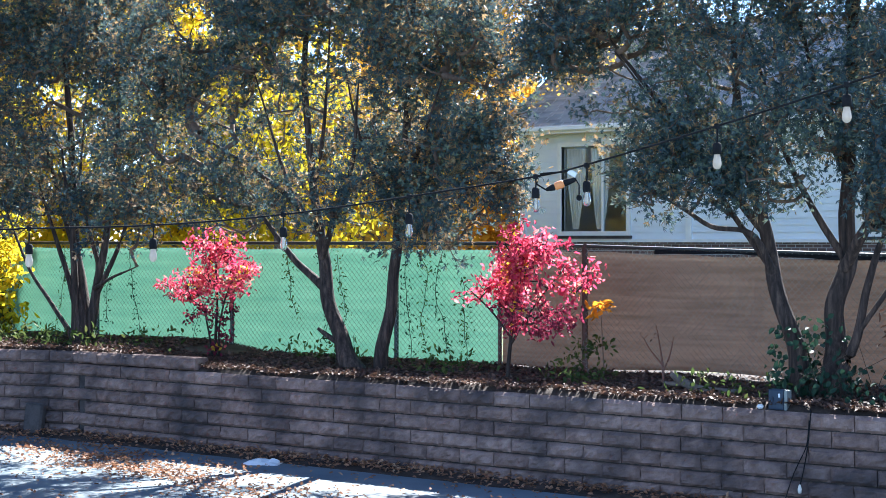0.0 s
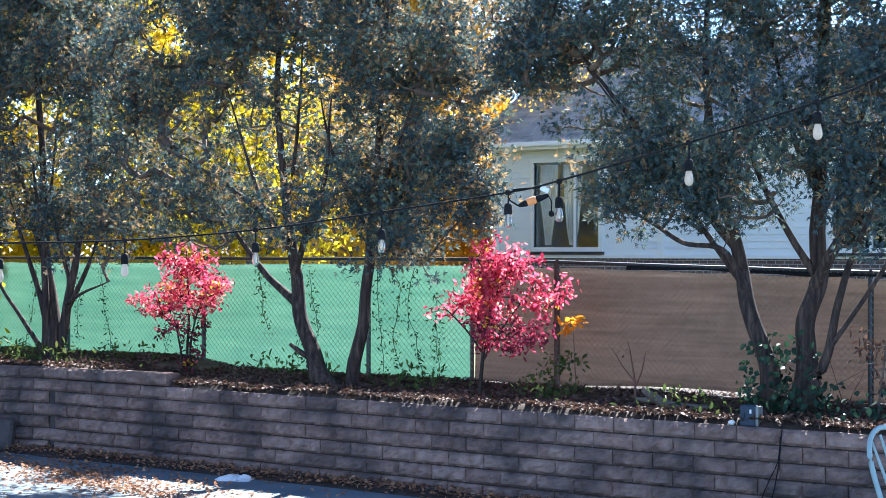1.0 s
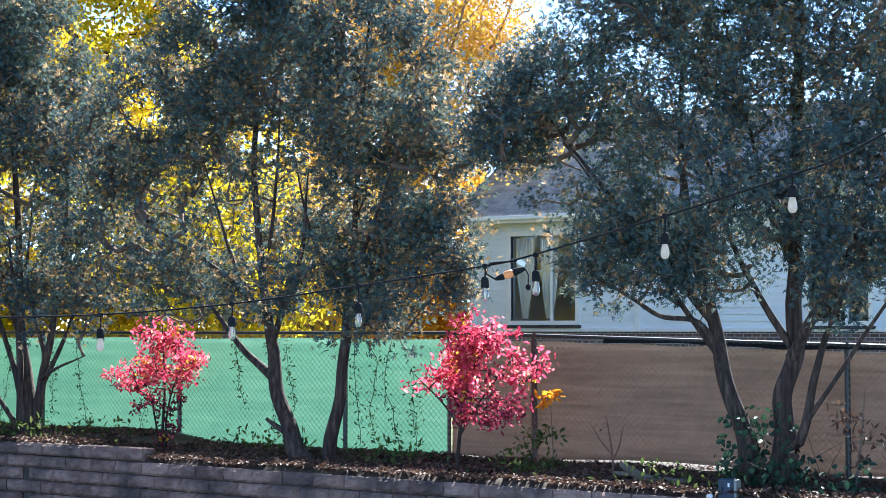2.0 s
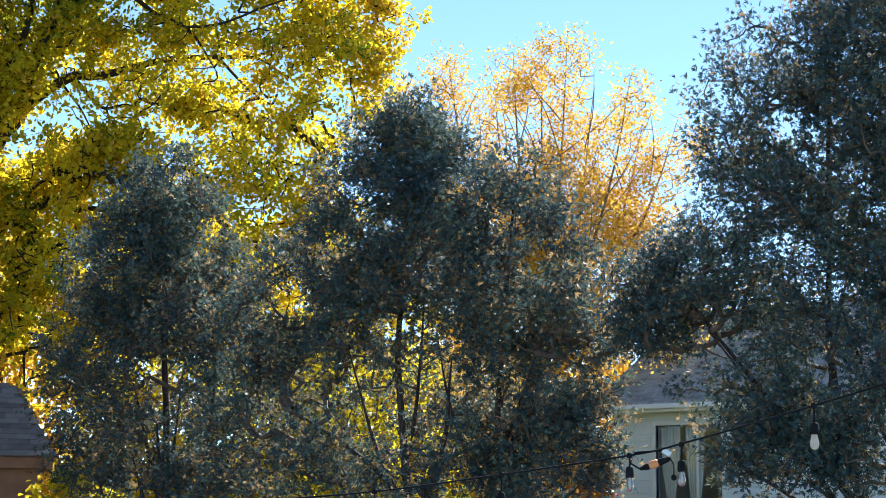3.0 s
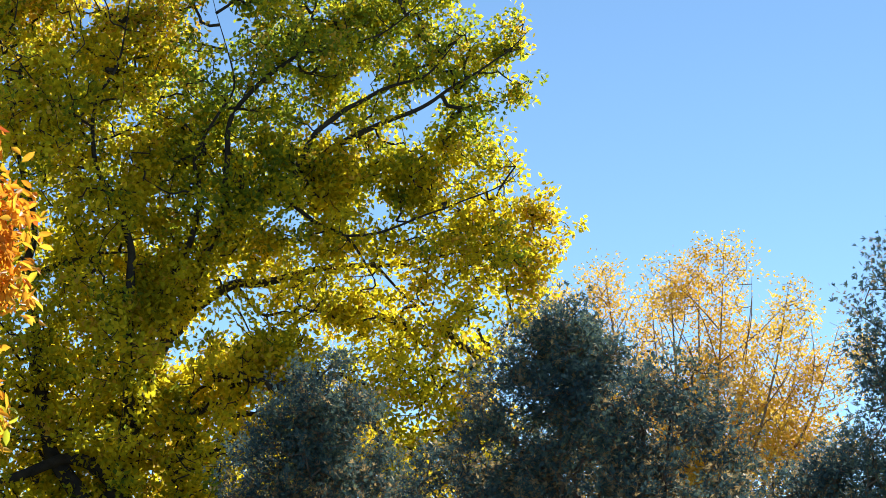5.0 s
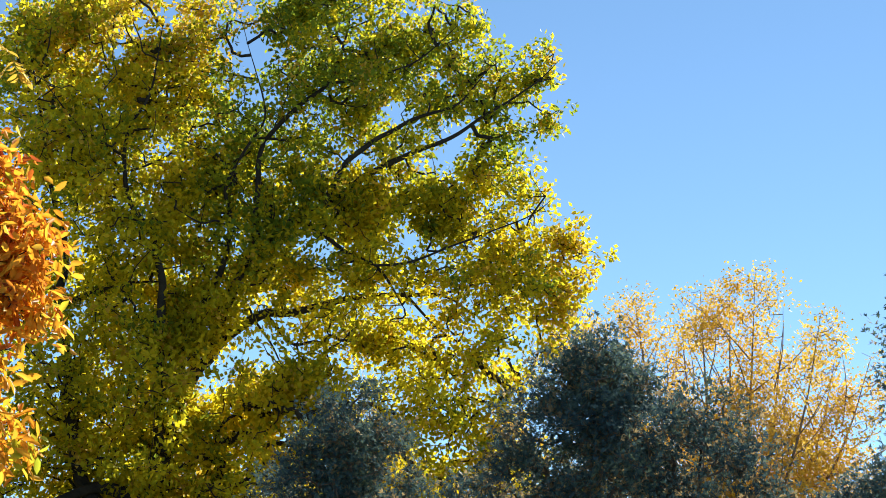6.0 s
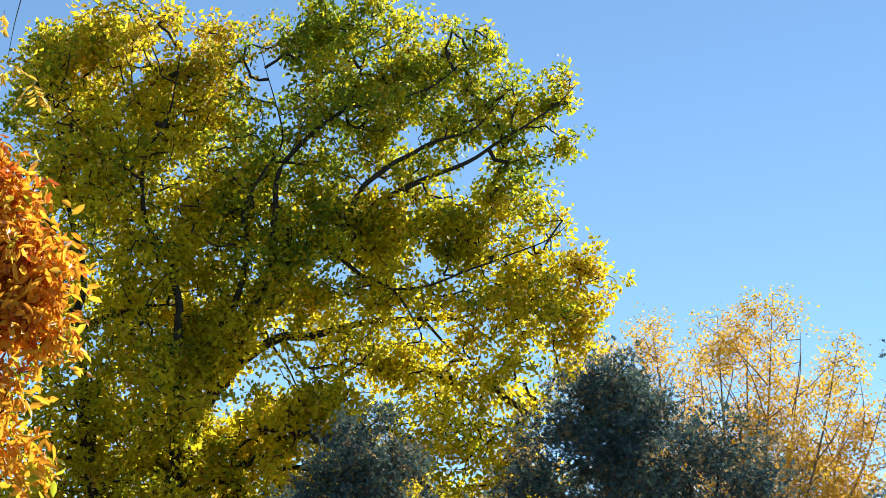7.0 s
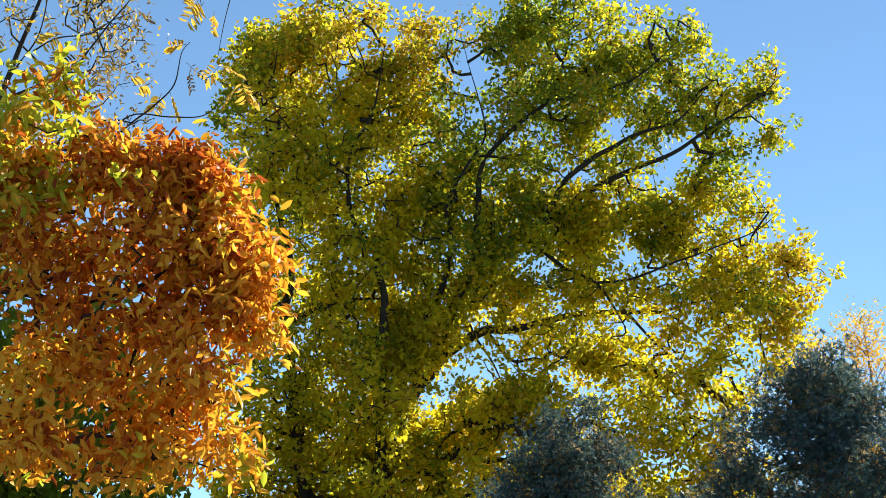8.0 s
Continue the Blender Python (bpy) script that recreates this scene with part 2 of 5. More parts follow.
def tubes(runs, sides=6):
    """Tapered tubes along polylines: runs of (points, radii)."""
    Vs, Fs, base = [], [], 0
    ang = np.arange(sides) * 2 * np.pi / sides
    for pts, rad in runs:
        pts = np.asarray(pts, float)
        n = len(pts)
        rad = np.broadcast_to(np.asarray(rad, float), (n,))
        tan = np.gradient(pts, axis=0)
        tan /= np.linalg.norm(tan, axis=1)[:, None] + 1e-9
        ref = np.where(np.abs(tan[:, 2:3]) > 0.9, np.array([[1.0, 0, 0]]), np.array([[0, 0, 1.0]]))
        a = np.cross(tan, ref)
        a /= np.linalg.norm(a, axis=1)[:, None] + 1e-9
        b = np.cross(tan, a)
        ring = pts[:, None] + rad[:, None, None] * (np.cos(ang)[None, :, None] * a[:, None] + np.sin(ang)[None, :, None] * b[:, None])
        Vs.append(ring.reshape(-1, 3))
        i = np.arange(n - 1)[:, None] * sides
        j = np.arange(sides)[None]
        k = (j + 1) % sides
        Fs.append((base + np.stack([i + j, i + k, i + sides + k, i + sides + j], -1)).reshape(-1, 4))
        base += n * sides
    return np.concatenate(Vs), np.concatenate(Fs)


def smooth_line(pts, rad, per=6):
    """Catmull-Rom through the points, radii likewise."""
    p = np.c_[np.asarray(pts, float), np.asarray(rad, float)]
    p = np.vstack([2 * p[0] - p[1], p, 2 * p[-1] - p[-2]])
    out = []
    for k in range(1, len(p) - 2):
        for u in np.arange(per) / per:
            a, b, c, d = p[k - 1], p[k], p[k + 1], p[k + 2]
            out.append(0.5 * (2 * b + (c - a) * u + (2 * a - 5 * b + 4 * c - d) * u * u + (3 * b - a - 3 * c + d) * u ** 3))
    out.append(p[-2])
    out = np.array(out)
    return out[:, :3], np.maximum(out[:, 3], 0.002)


def unit(v):
    return v / (np.linalg.norm(v, axis=-1, keepdims=True) + 1e-9)


def leaves(P, D, N, size, width, shape="diamond"):
    """Leaf blades at P, pointing along D, facing N: diamond (one quad), folded (two quads), spray (three narrow quads)."""
    n = len(P)
    D = unit(D)
    S = unit(np.cross(D, N))
    N = np.cross(S, D)
    size, width = size[:, None], width[:, None]
    if shape == "diamond":
        V = np.stack([P, P + D * size * 0.5 + S * width / 2 - N * width * 0.12, P + D * size, P + D * size * 0.5 - S * width / 2 - N * width * 0.12], 1)
        F = np.arange(n * 4).reshape(n, 4)
    elif shape == "folded":
        up = N * width * 0.16
        V = np.stack([P, P + D * size * 0.3 + S * width * 0.44 + up, P + D * size * 0.68 + S * width * 0.4 + up, P + D * size - N * size * 0.12,
                      P + D * size * 0.68 - S * width * 0.4 + up, P + D * size * 0.3 - S * width * 0.44 + up], 1)
        b = np.arange(n)[:, None] * 6
        F = np.concatenate([b + np.array([[0, 1, 2, 3]]), b + np.array([[0, 3, 4, 5]])])
    else:
        quads = []
        for turn, ln in ((0.0, 1.0), (0.6, 0.75), (-0.6, 0.75)):
            d = D * math.cos(turn) + S * math.sin(turn)
            s = S * math.cos(turn) - D * math.sin(turn)
            o = P + D * size * (0.0 if turn == 0 else 0.2)
            quads += [o, o + d * size * ln * 0.55 + s * width / 2, o + d * size * ln - N * size * 0.1, o + d * size * ln * 0.55 - s * width / 2]
        V = np.stack(quads, 1)
        F = np.arange(n * 12).reshape(n * 3, 4)
    return V.reshape(-1, 3), F


def rand_dirs(rng, n):
    return unit(rng.normal(size=(n, 3)))


def tree(name, base, label, category, limbs, blobs, leaf, bark, seed, group="", gap=0.0, gap_scale=0.8, tip=0.006, sides=7, twig_power=0.45, crown_label="", plume=0.0, gap_cost=0.3, rag=0.0, twig=None):
    """Trunk and limbs as given, clumps of leaves inside the crown's lobes, and branches that grow from limb to clump to clump.
    rag: how lobed each lobe of the crown is.
    leaf: list of (share, material, shape, length, width, per clump, clump radius, droop)."""
    rng = np.random.default_rng(seed)
    top = root(name, base, label, category, group)
    runs, nodes = [], []
    for pts, rad in limbs:
        p, r = smooth_line(pts, rad)
        p = p + np.c_[[[noise.noise(Vector(q) * 1.7 + Vector((seed, k * 9.0, 0))) for k in range(3)] for q in p]] * np.minimum(r * 1.0, 0.11)[:, None]
        runs.append((local(top, p), r))
        nodes.append(p)
    V, F = tubes(runs, 10)
    array_mesh("trunk", V, F, bark, top, smooth=True)
    nodes = np.concatenate(nodes)
    C = []
    for centre, radii, count, *own in blobs:
        made = 0
        holes = own[0] if own else gap
        while made < count:
            d = rng.normal(size=3)
            d /= np.linalg.norm(d)
            reach = rng.random() ** 0.42
            if rag:
                reach *= 1 + rag * noise.noise(Vector(d) * 2.2 + Vector(centre))
                reach *= rng.uniform(1.0, 1.0 + rag) if rng.random() < 0.15 else 1.0
            q = np.array(centre) + d * np.array(radii) * reach
            if holes and noise.noise(Vector(q) * gap_scale + Vector((seed * 3.1, 0, 0))) < holes - 0.5:
                made += gap_cost
                continue
            C.append(q)
            made += 1
    C = np.array(C)
    near = np.array([np.min(np.linalg.norm(nodes - c, axis=1)) for c in C])
    C = C[np.argsort(near)]
    allp = np.concatenate([nodes, C])
    n0 = len(nodes)
    parent = np.full(len(allp), -1)
    for k in range(n0, len(allp)):
        d = allp[:k] - allp[k]
        dist = np.linalg.norm(d, axis=1) + 0.7 * np.maximum(d[:, 2], 0)
        parent[k] = int(np.argmin(dist))
    load = np.zeros(len(allp))
    for k in range(len(allp) - 1, n0 - 1, -1):
        load[k] += 1
        load[parent[k]] += load[k]
    twigs = []
    for k in range(n0, len(allp)):
        a, b = allp[parent[k]], allp[k]
        ln = np.linalg.norm(b - a)
        mid = (a + b) / 2 + rng.normal(size=3) * ln * 0.09 - np.array([0, 0, 0.06 * ln])
        r1 = tip * load[k] ** twig_power
        twigs.append((local(top, [a, mid, b]), [r1 * 1.25, r1 * 1.1, r1]))
    V, F = tubes(twigs, 5)
    array_mesh("branch_work", V, F, twig or bark, top, smooth=True)["kind"] = "stuff"
    for share, mat, shape, ln, wd, per, rad, droop in leaf:
        sel = rng.random(len(C)) < (share(C) if callable(share) else share)
        pick, way = C[sel], unit(allp[n0:] - allp[parent[n0:]])[sel]
        cnt = rng.poisson(per * rng.uniform(0.5, 1.5, len(pick)))
        P = np.repeat(pick, cnt, axis=0)
        n = len(P)
        P = P + rand_dirs(rng, n) * (rng.random(n) ** 0.5 * rad)[:, None] * np.array([1, 1, 0.8])
        W = unit(np.repeat(way, cnt, axis=0) + np.array([0, 0, 0.7 if plume else 0.0]))
        P = P + W * ((rng.random(n) - 0.3) * plume)[:, None]
        D = rand_dirs(rng, n) + np.array([0, 0, -droop]) + (W * 0.9 if plume else 0)
        V, F = leaves(local(top, P), D, rand_dirs(rng, n) + np.array([0, 0, 0.5]), ln * rng.uniform(0.6, 1.3, n), wd * rng.uniform(0.7, 1.2, n), shape)
        array_mesh("crown", V, F, mat, top, crown_label)["kind"] = "stuff"
    return top


def scatter_leaves(name, pts, mat, ln, wd, label, category, seed, flat=0.35):
    rng = np.random.default_rng(seed)
    n = len(pts)
    N = np.array([0, 0, 1.0]) + rng.normal(size=(n, 3)) * flat
    D = rng.normal(size=(n, 3)) * np.array([1, 1, 0.25])
    V, F = leaves(np.asarray(pts), D, N, ln * rng.uniform(0.6, 1.3, n), wd * rng.uniform(0.7, 1.2, n), "folded")
    return tagged(array_mesh(name, V, F, mat), label, category, kind="stuff")


# ---------------- ground ----------------
BEND = -16.2                       # where the retaining wall bends
BDIR = np.array([-0.955, -0.296])  # its direction past the bend


def wall_front(x):
    """Plan line of the wall's face."""
    return 0.0 if x > BEND else (x - BEND) / BDIR[0] * BDIR[1]


def soil_z(x, y):
    s = min(1.0, max(0.0, (-14.2 - x) / 1.6))
    s = s * s * (3 - 2 * s)
    d = y - wall_front(x)
    return 0.95 + 0.12 * s + 0.05 * min(1, max(0, (d - 0.2) / 1.5)) + 0.03 * noise.noise(Vector((x * 1.3, y * 1.3, 0))) + 0.02 * noise.noise(Vector((x * 5, y * 5, 3)))


def build_ground():
    bm = bmesh.new()
    xs = (-2500.0, BEND - 60, BEND, 2500.0)
    line = [(x, (wall_front(x) if x > -100 else wall_front(BEND - 60)) + 0.16) for x in xs]
    rows = [[bm.verts.new((x, -2500, 0)) for x, _ in line], [bm.verts.new((x, y, 0)) for x, y in line],
            [bm.verts.new((x, y, 0.84)) for x, y in line], [bm.verts.new((x, 2500, 0.84)) for x, _ in line]]
    for a, b in zip(rows, rows[1:]):
        for k in range(3):
            bm.faces.new((a[k], a[k + 1], b[k + 1], b[k]))
    tagged(part("ground", bm, M_GROUND), "grassy ground stepping up behind the retaining wall", "ground", kind="structure")
    # concrete patio at the wall's foot
    bm = bmesh.new()
    out = [(10, -26), (10, -0.34), (BEND - 0.1, -0.34), (BEND - 12, -0.34 - 12 * 0.31), (BEND - 12, -26)]
    lo = [bm.verts.new((x, y, -0.08)) for x, y in out]
    hi = [bm.verts.new((x, y, 0.012)) for x, y in out]
    bm.faces.new(hi[::-1])
    for k in range(len(out)):
        bm.faces.new((lo[k], lo[k - 1], hi[k - 1], hi[k]))
    tagged(part("patio", bm, M_PATIO), "pale grey concrete patio strewn with leaves", "patio", kind="structure")
    # planting bed
    nx, ny = 170, 34
    X = np.linspace(-26, -2, nx)
    V = []
    for x in X:
        y0 = wall_front(x) + 0.07
        for t in np.linspace(0, 1, ny):
            y = y0 + t * (3.4 - y0)
            V.append((x, y, soil_z(x, y) - (0.068 if t == 0 else 0) - 0.12 * max(0, (y - 2.4))))
    i, j = np.meshgrid(np.arange(nx - 1), np.arange(ny - 1), indexing="ij")
    b = (i * ny + j).ravel()
    F = np.stack([b, b + ny, b + ny + 1, b + 1], 1)
    tagged(array_mesh("planting_bed", V, F, M_SOIL, smooth=True), "dark soil bed behind the retaining wall", "soil bed", kind="structure")


build_ground()


# ---------------- fence ----------------
FY = 1.86
GREEN_END = -10.93


def rail_z(x):
    return 2.39 if x < -11 else 2.39 - (x + 11) * 0.024


def build_fence():
    f = root("chain_link_fence", (-12.0, FY, 0.95), "long chain-link fence with cloth screens behind the planting bed", "fence", kind="structure")
    o = np.array(f.location)

    def post(x, mat, r=0.028, label=""):
        V, F = tubes([([(x, FY - 0.03, 0.7), (x, FY - 0.03, rail_z(x) - 0.01), (x, FY - 0.03, rail_z(x) + 0.03)], [r, r, r * 0.5])], 10)
        array_mesh("post", V - o, F, mat, f, label, True)

    for x in (-22.9, -20.3, -17.75, -15.16, -12.44, -6.2, -3.4):
        post(x, M_POST)
    post(GREEN_END, M_BROWNPOST, 0.024)
    post(-9.79, M_BROWNPOST, 0.034, "brown painted steel post")
    for a, b in ((-25, GREEN_END), (GREEN_END, -1.5)):
        V, F = tubes([([(a, FY - 0.02, rail_z(a)), ((a + b) / 2, FY - 0.02, rail_z((a + b) / 2)), (b, FY - 0.02, rail_z(b))], 0.021)], 8)
        array_mesh("top_rail", V - o, F, M_POST, f, smooth=True)
    # woven wire: diagonals both ways
    step, x0, x1 = 0.072, -21.0, -4.5
    runs = []
    z0, z1 = 0.93, 2.37
    for sgn in (1, -1):
        for k in range(int((x1 - x0 + z1 - z0) / step)):
            xs = x0 + k * step - (z1 - z0 if sgn > 0 else 0)
            pts = [(xs if sgn > 0 else xs, z0), (xs + sgn * (z1 - z0), z1)]
            dx = 0.0025 * sgn
            runs.append(([(p[0], FY - 0.05 + dx, p[1] - (0.0 if p[0] < -11 else (p[0] + 11) * 0.02)) for p in pts], 0.0026))
    V, F = tubes(runs, 4)
    array_mesh("wire_mesh", V - o, F, M_WIRE, f, "galvanised diamond wire mesh")["kind"] = "stuff"

    def screen(x0, x1, zlo, ztop, mat, label, sag, seed, folds=False):
        nx, nz = int((x1 - x0) / 0.07), 20
        V = []
        for a in range(nx + 1):
            x = x0 + (x1 - x0) * a / nx
            for c in range(nz + 1):
                t = c / nz
                top = ztop(x) - sag * abs(math.sin(x * 3.3)) * 0.5
                z = zlo(x) + (top - zlo(x)) * t
                y = FY + 0.03 + 0.03 * noise.noise(Vector((x * 1.5, z * 2, seed))) + 0.014 * noise.noise(Vector((x * 5, z * 1.2, seed + 4)))
                if folds:
                    y += 0.03 * math.exp(-((x + 7.75) / 0.75) ** 2) * (0.35 + 0.65 * t) * math.sin((x + 7.6) * 26 / (1.6 - t) + 1.0)
                V.append((x, y, z))
        V = np.array(V)
        a, c = np.meshgrid(np.arange(nx), np.arange(nz), indexing="ij")
        b = (a * (nz + 1) + c).ravel()
        F = np.stack([b, b + nz + 1, b + nz + 2, b + 1], 1)
        ob = array_mesh("privacy_screen", V - o, F, mat, f, label, True)
        sol = ob.modifiers.new("thick", "SOLIDIFY")
        sol.thickness = 0.003
        ob.visible_shadow = True

    screen(-24, GREEN_END - 0.02, lambda x: 0.97, lambda x: rail_z(x) - 0.07 - 0.008 * math.sin(x * 2), M_GREENCLOTH, "mint green woven cloth screen", 0.006, 1)
    screen(GREEN_END + 0.0, -1.5, lambda x: 1.028 - 0.022 * math.sin(x * 1.7), lambda x: rail_z(x) - 0.05, M_BROWNCLOTH, "tan brown woven cloth screen", 0.04, 7, True)
    V = []
    for x in np.linspace(-8.9, -3.5, 90):
        drop = 0.03 + 0.02 * noise.noise(Vector((x * 1.9, 2, 0))) + 0.03 * abs(math.sin(x * 1.6)) ** 3
        V += [(x, FY - 0.058, rail_z(x) - 0.012), (x, FY - 0.075 - 0.02 * noise.noise(Vector((x * 4, 0, 1))), rail_z(x) - drop)]
    k = np.arange(89) * 2
    hem = array_mesh("hem", np.array(V) - o, np.stack([k, k + 1, k + 3, k + 2], 1), M_BLACK, f, "loose black hem of the screen", True)
    hem.modifiers.new("thick", "SOLIDIFY").thickness = 0.004


build_fence()

# ---------------- trees ----------------
SPRAY = [(1.0, M_CEDAR, "spray", 0.08, 0.018, 25, 0.16, 0.25), (lambda c: 0.25 + 0.35 * (c[:, 2] < 5.6), M_CEDARDRY, "spray", 0.085, 0.017, 12, 0.18, 0.3)]
DRYSPRAY = [(1.0, M_CEDAR, "spray", 0.072, 0.0155, 27, 0.17, 0.5), (0.45, M_CEDARDRY, "spray", 0.07, 0.014, 12, 0.18, 0.4)]
tree("cedar_tree", (-16.8, 0.8, 1.0), "dark green cedar with a multi-stemmed trunk behind the wall", "tree",
     [([(-16.81, 0.8, 0.85), (-16.86, 0.8, 1.5), (-16.97, 0.8, 2.3), (-17.1, 0.85, 3.4), (-17.3, 0.9, 5), (-17.45, 0.9, 7.0)], [0.163, 0.129, 0.0688, 0.0473, 0.0344, 0.0103]),
      ([(-16.8, 0.8, 1.05), (-16.65, 0.85, 1.7), (-16.54, 0.9, 2.4), (-16.45, 0.95, 3.2), (-16.3, 1.0, 4.6)], [0.086, 0.0602, 0.0473, 0.0387, 0.0129]),
      ([(-16.87, 0.75, 1.05), (-17.36, 0.7, 1.58), (-17.75, 0.65, 2.05), (-18.2, 0.6, 2.9)], [0.043, 0.0292, 0.0224, 0.0086]),
      ([(-16.9, 0.75, 1.5), (-17.1, 0.7, 2.1), (-17.5, 0.6, 3.2)], [0.043, 0.0344, 0.0129]),
      ([(-16.85, 0.7, 1.5), (-16.8, 0.6, 2.4), (-16.9, 0.5, 3.6)], [0.0516, 0.0387, 0.0129]), ([(-16.9, 0.85, 1.9), (-17.35, 0.9, 2.8), (-17.9, 0.9, 4.2)], [0.043, 0.0301, 0.0086]),
      ([(-16.7, 0.85, 1.6), (-16.2, 0.9, 2.5), (-15.8, 0.9, 3.6)], [0.0387, 0.0258, 0.0086]), ([(-16.6, 0.85, 2.1), (-16.75, 0.7, 3.0), (-16.6, 0.6, 4.0)], [0.0301, 0.0224, 0.0086]),
      ([(-16.62, 0.8, 1.8), (-16.1, 0.7, 1.98), (-15.6, 0.6, 2.1)], [0.0258, 0.0172, 0.00688])],
     [((-17.6, 0.85, 4.4), (2.05, 1.3, 1.6), 760, 0.48), ((-17.55, 0.9, 5.6), (1.5, 1.1, 1.1), 520, 0.38), ((-17.45, 0.9, 6.35), (1.0, 0.85, 0.75), 240, 0.32), ((-17.4, 0.9, 6.95), (0.42, 0.45, 0.5), 60, 0.2), ((-15.8, 0.6, 2.9), (0.75, 0.7, 0.75), 90), ((-17.2, 0.7, 3.1), (1.7, 0.9, 0.6), 130), ((-18.6, 0.7, 3.0), (0.8, 0.8, 0.7), 50)],
     SPRAY, M_BARK, 11, "cedars along the fence", tip=0.0055, twig_power=0.47, gap=0.53, gap_scale=1.5, gap_cost=0.6, plume=0.26, rag=0.12, twig=M_CEDARTWIG)

tree("cedar_tree", (-12.0, 0.8, 0.9), "tall dark green cedar with two leaning trunks", "tree",
     [([(-12.05, 0.8, 0.75), (-12.41, 0.8, 1.3), (-12.64, 0.8, 1.88), (-12.79, 0.85, 2.46), (-12.92, 0.9, 3.05), (-13.05, 0.9, 4.5), (-12.9, 0.9, 7.3)], [0.146, 0.0989, 0.0817, 0.0645, 0.0499, 0.0344, 0.0103]),
      ([(-11.95, 0.85, 0.8), (-11.78, 0.9, 1.7), (-11.7, 0.9, 2.4), (-11.62, 0.95, 3.03), (-11.6, 1.0, 4.2), (-11.4, 1.0, 6.3)], [0.0946, 0.0688, 0.0602, 0.043, 0.0301, 0.0103]),
      ([(-12.62, 0.8, 1.85), (-12.97, 0.75, 2.07), (-13.23, 0.7, 2.35), (-13.8, 0.6, 3.1)], [0.0602, 0.043, 0.0344, 0.0103]),
      ([(-12.72, 0.8, 2.2), (-12.45, 0.7, 2.6), (-12.1, 0.6, 3.3), (-11.9, 0.5, 4.2)], [0.043, 0.0344, 0.0258, 0.0086]),
      ([(-12.8, 0.8, 2.5), (-13.1, 0.6, 3.2), (-13.5, 0.5, 4.4)], [0.0301, 0.0215, 0.00688]), ([(-12.9, 0.85, 2.9), (-12.6, 0.7, 3.7), (-12.4, 0.6, 5.0)], [0.0301, 0.0224, 0.00688]),
      ([(-11.68, 0.9, 2.5), (-11.3, 0.7, 3.2), (-10.8, 0.6, 4.2)], [0.0301, 0.0215, 0.00688]), ([(-11.66, 0.9, 2.7), (-12.0, 0.7, 3.4), (-12.2, 0.6, 4.4)], [0.0258, 0.0189, 0.00688]),
      ([(-12.3, 0.75, 1.2), (-12.55, 0.7, 1.35), (-12.66, 0.68, 1.42)], [0.0387, 0.0301, 0.0189]),
      ([(-12.84, 0.85, 2.6), (-13.4, 0.7, 3.1), (-14.4, 0.5, 3.7)], [0.043, 0.0301, 0.0086])],
     [((-12.9, 0.9, 4.5), (2.4, 1.3, 1.6), 480, 0.5), ((-13.0, 0.9, 5.9), (1.45, 1.0, 1.2), 540, 0.3), ((-12.95, 0.9, 6.65), (0.8, 0.7, 0.75), 180, 0.25), ((-12.92, 0.9, 7.15), (0.38, 0.35, 0.36), 40, 0.1), ((-14.1, 0.8, 5.2), (1.1, 0.9, 0.9), 260, 0.4), ((-15.2, 0.8, 4.6), (0.9, 0.8, 0.8), 170, 0.4), ((-11.3, 0.9, 5.4), (0.85, 0.9, 1.15), 310, 0.4), ((-11.1, 0.8, 3.9), (1.0, 1.0, 1.1), 250), ((-10.25, 0.8, 4.6), (0.75, 0.8, 0.55), 110, 0.3),
      ((-14.7, 0.6, 3.6), (1.2, 1.0, 1.1), 140), ((-10.9, 0.55, 2.6), (0.65, 0.6, 0.6), 60), ((-10.5, 0.6, 3.2), (0.5, 0.55, 0.75), 100), ((-10.2, 0.6, 3.15), (0.42, 0.5, 0.6), 60), ((-10.55, 0.5, 2.5), (0.55, 0.45, 0.35), 60), ((-10.45, 0.5, 2.6), (0.5, 0.4, 0.35), 50), ((-12.2, 0.8, 3.1), (2.0, 1.0, 0.6), 170), ((-11.2, 0.6, 2.9), (1.2, 0.7, 0.6), 100), ((-13.9, 0.6, 2.9), (0.9, 0.7, 0.5), 70)],
     SPRAY, M_BARK, 23, "cedars along the fence", tip=0.0055, twig_power=0.47, gap=0.53, gap_scale=1.5, gap_cost=0.6, plume=0.26, rag=0.12, twig=M_CEDARTWIG)

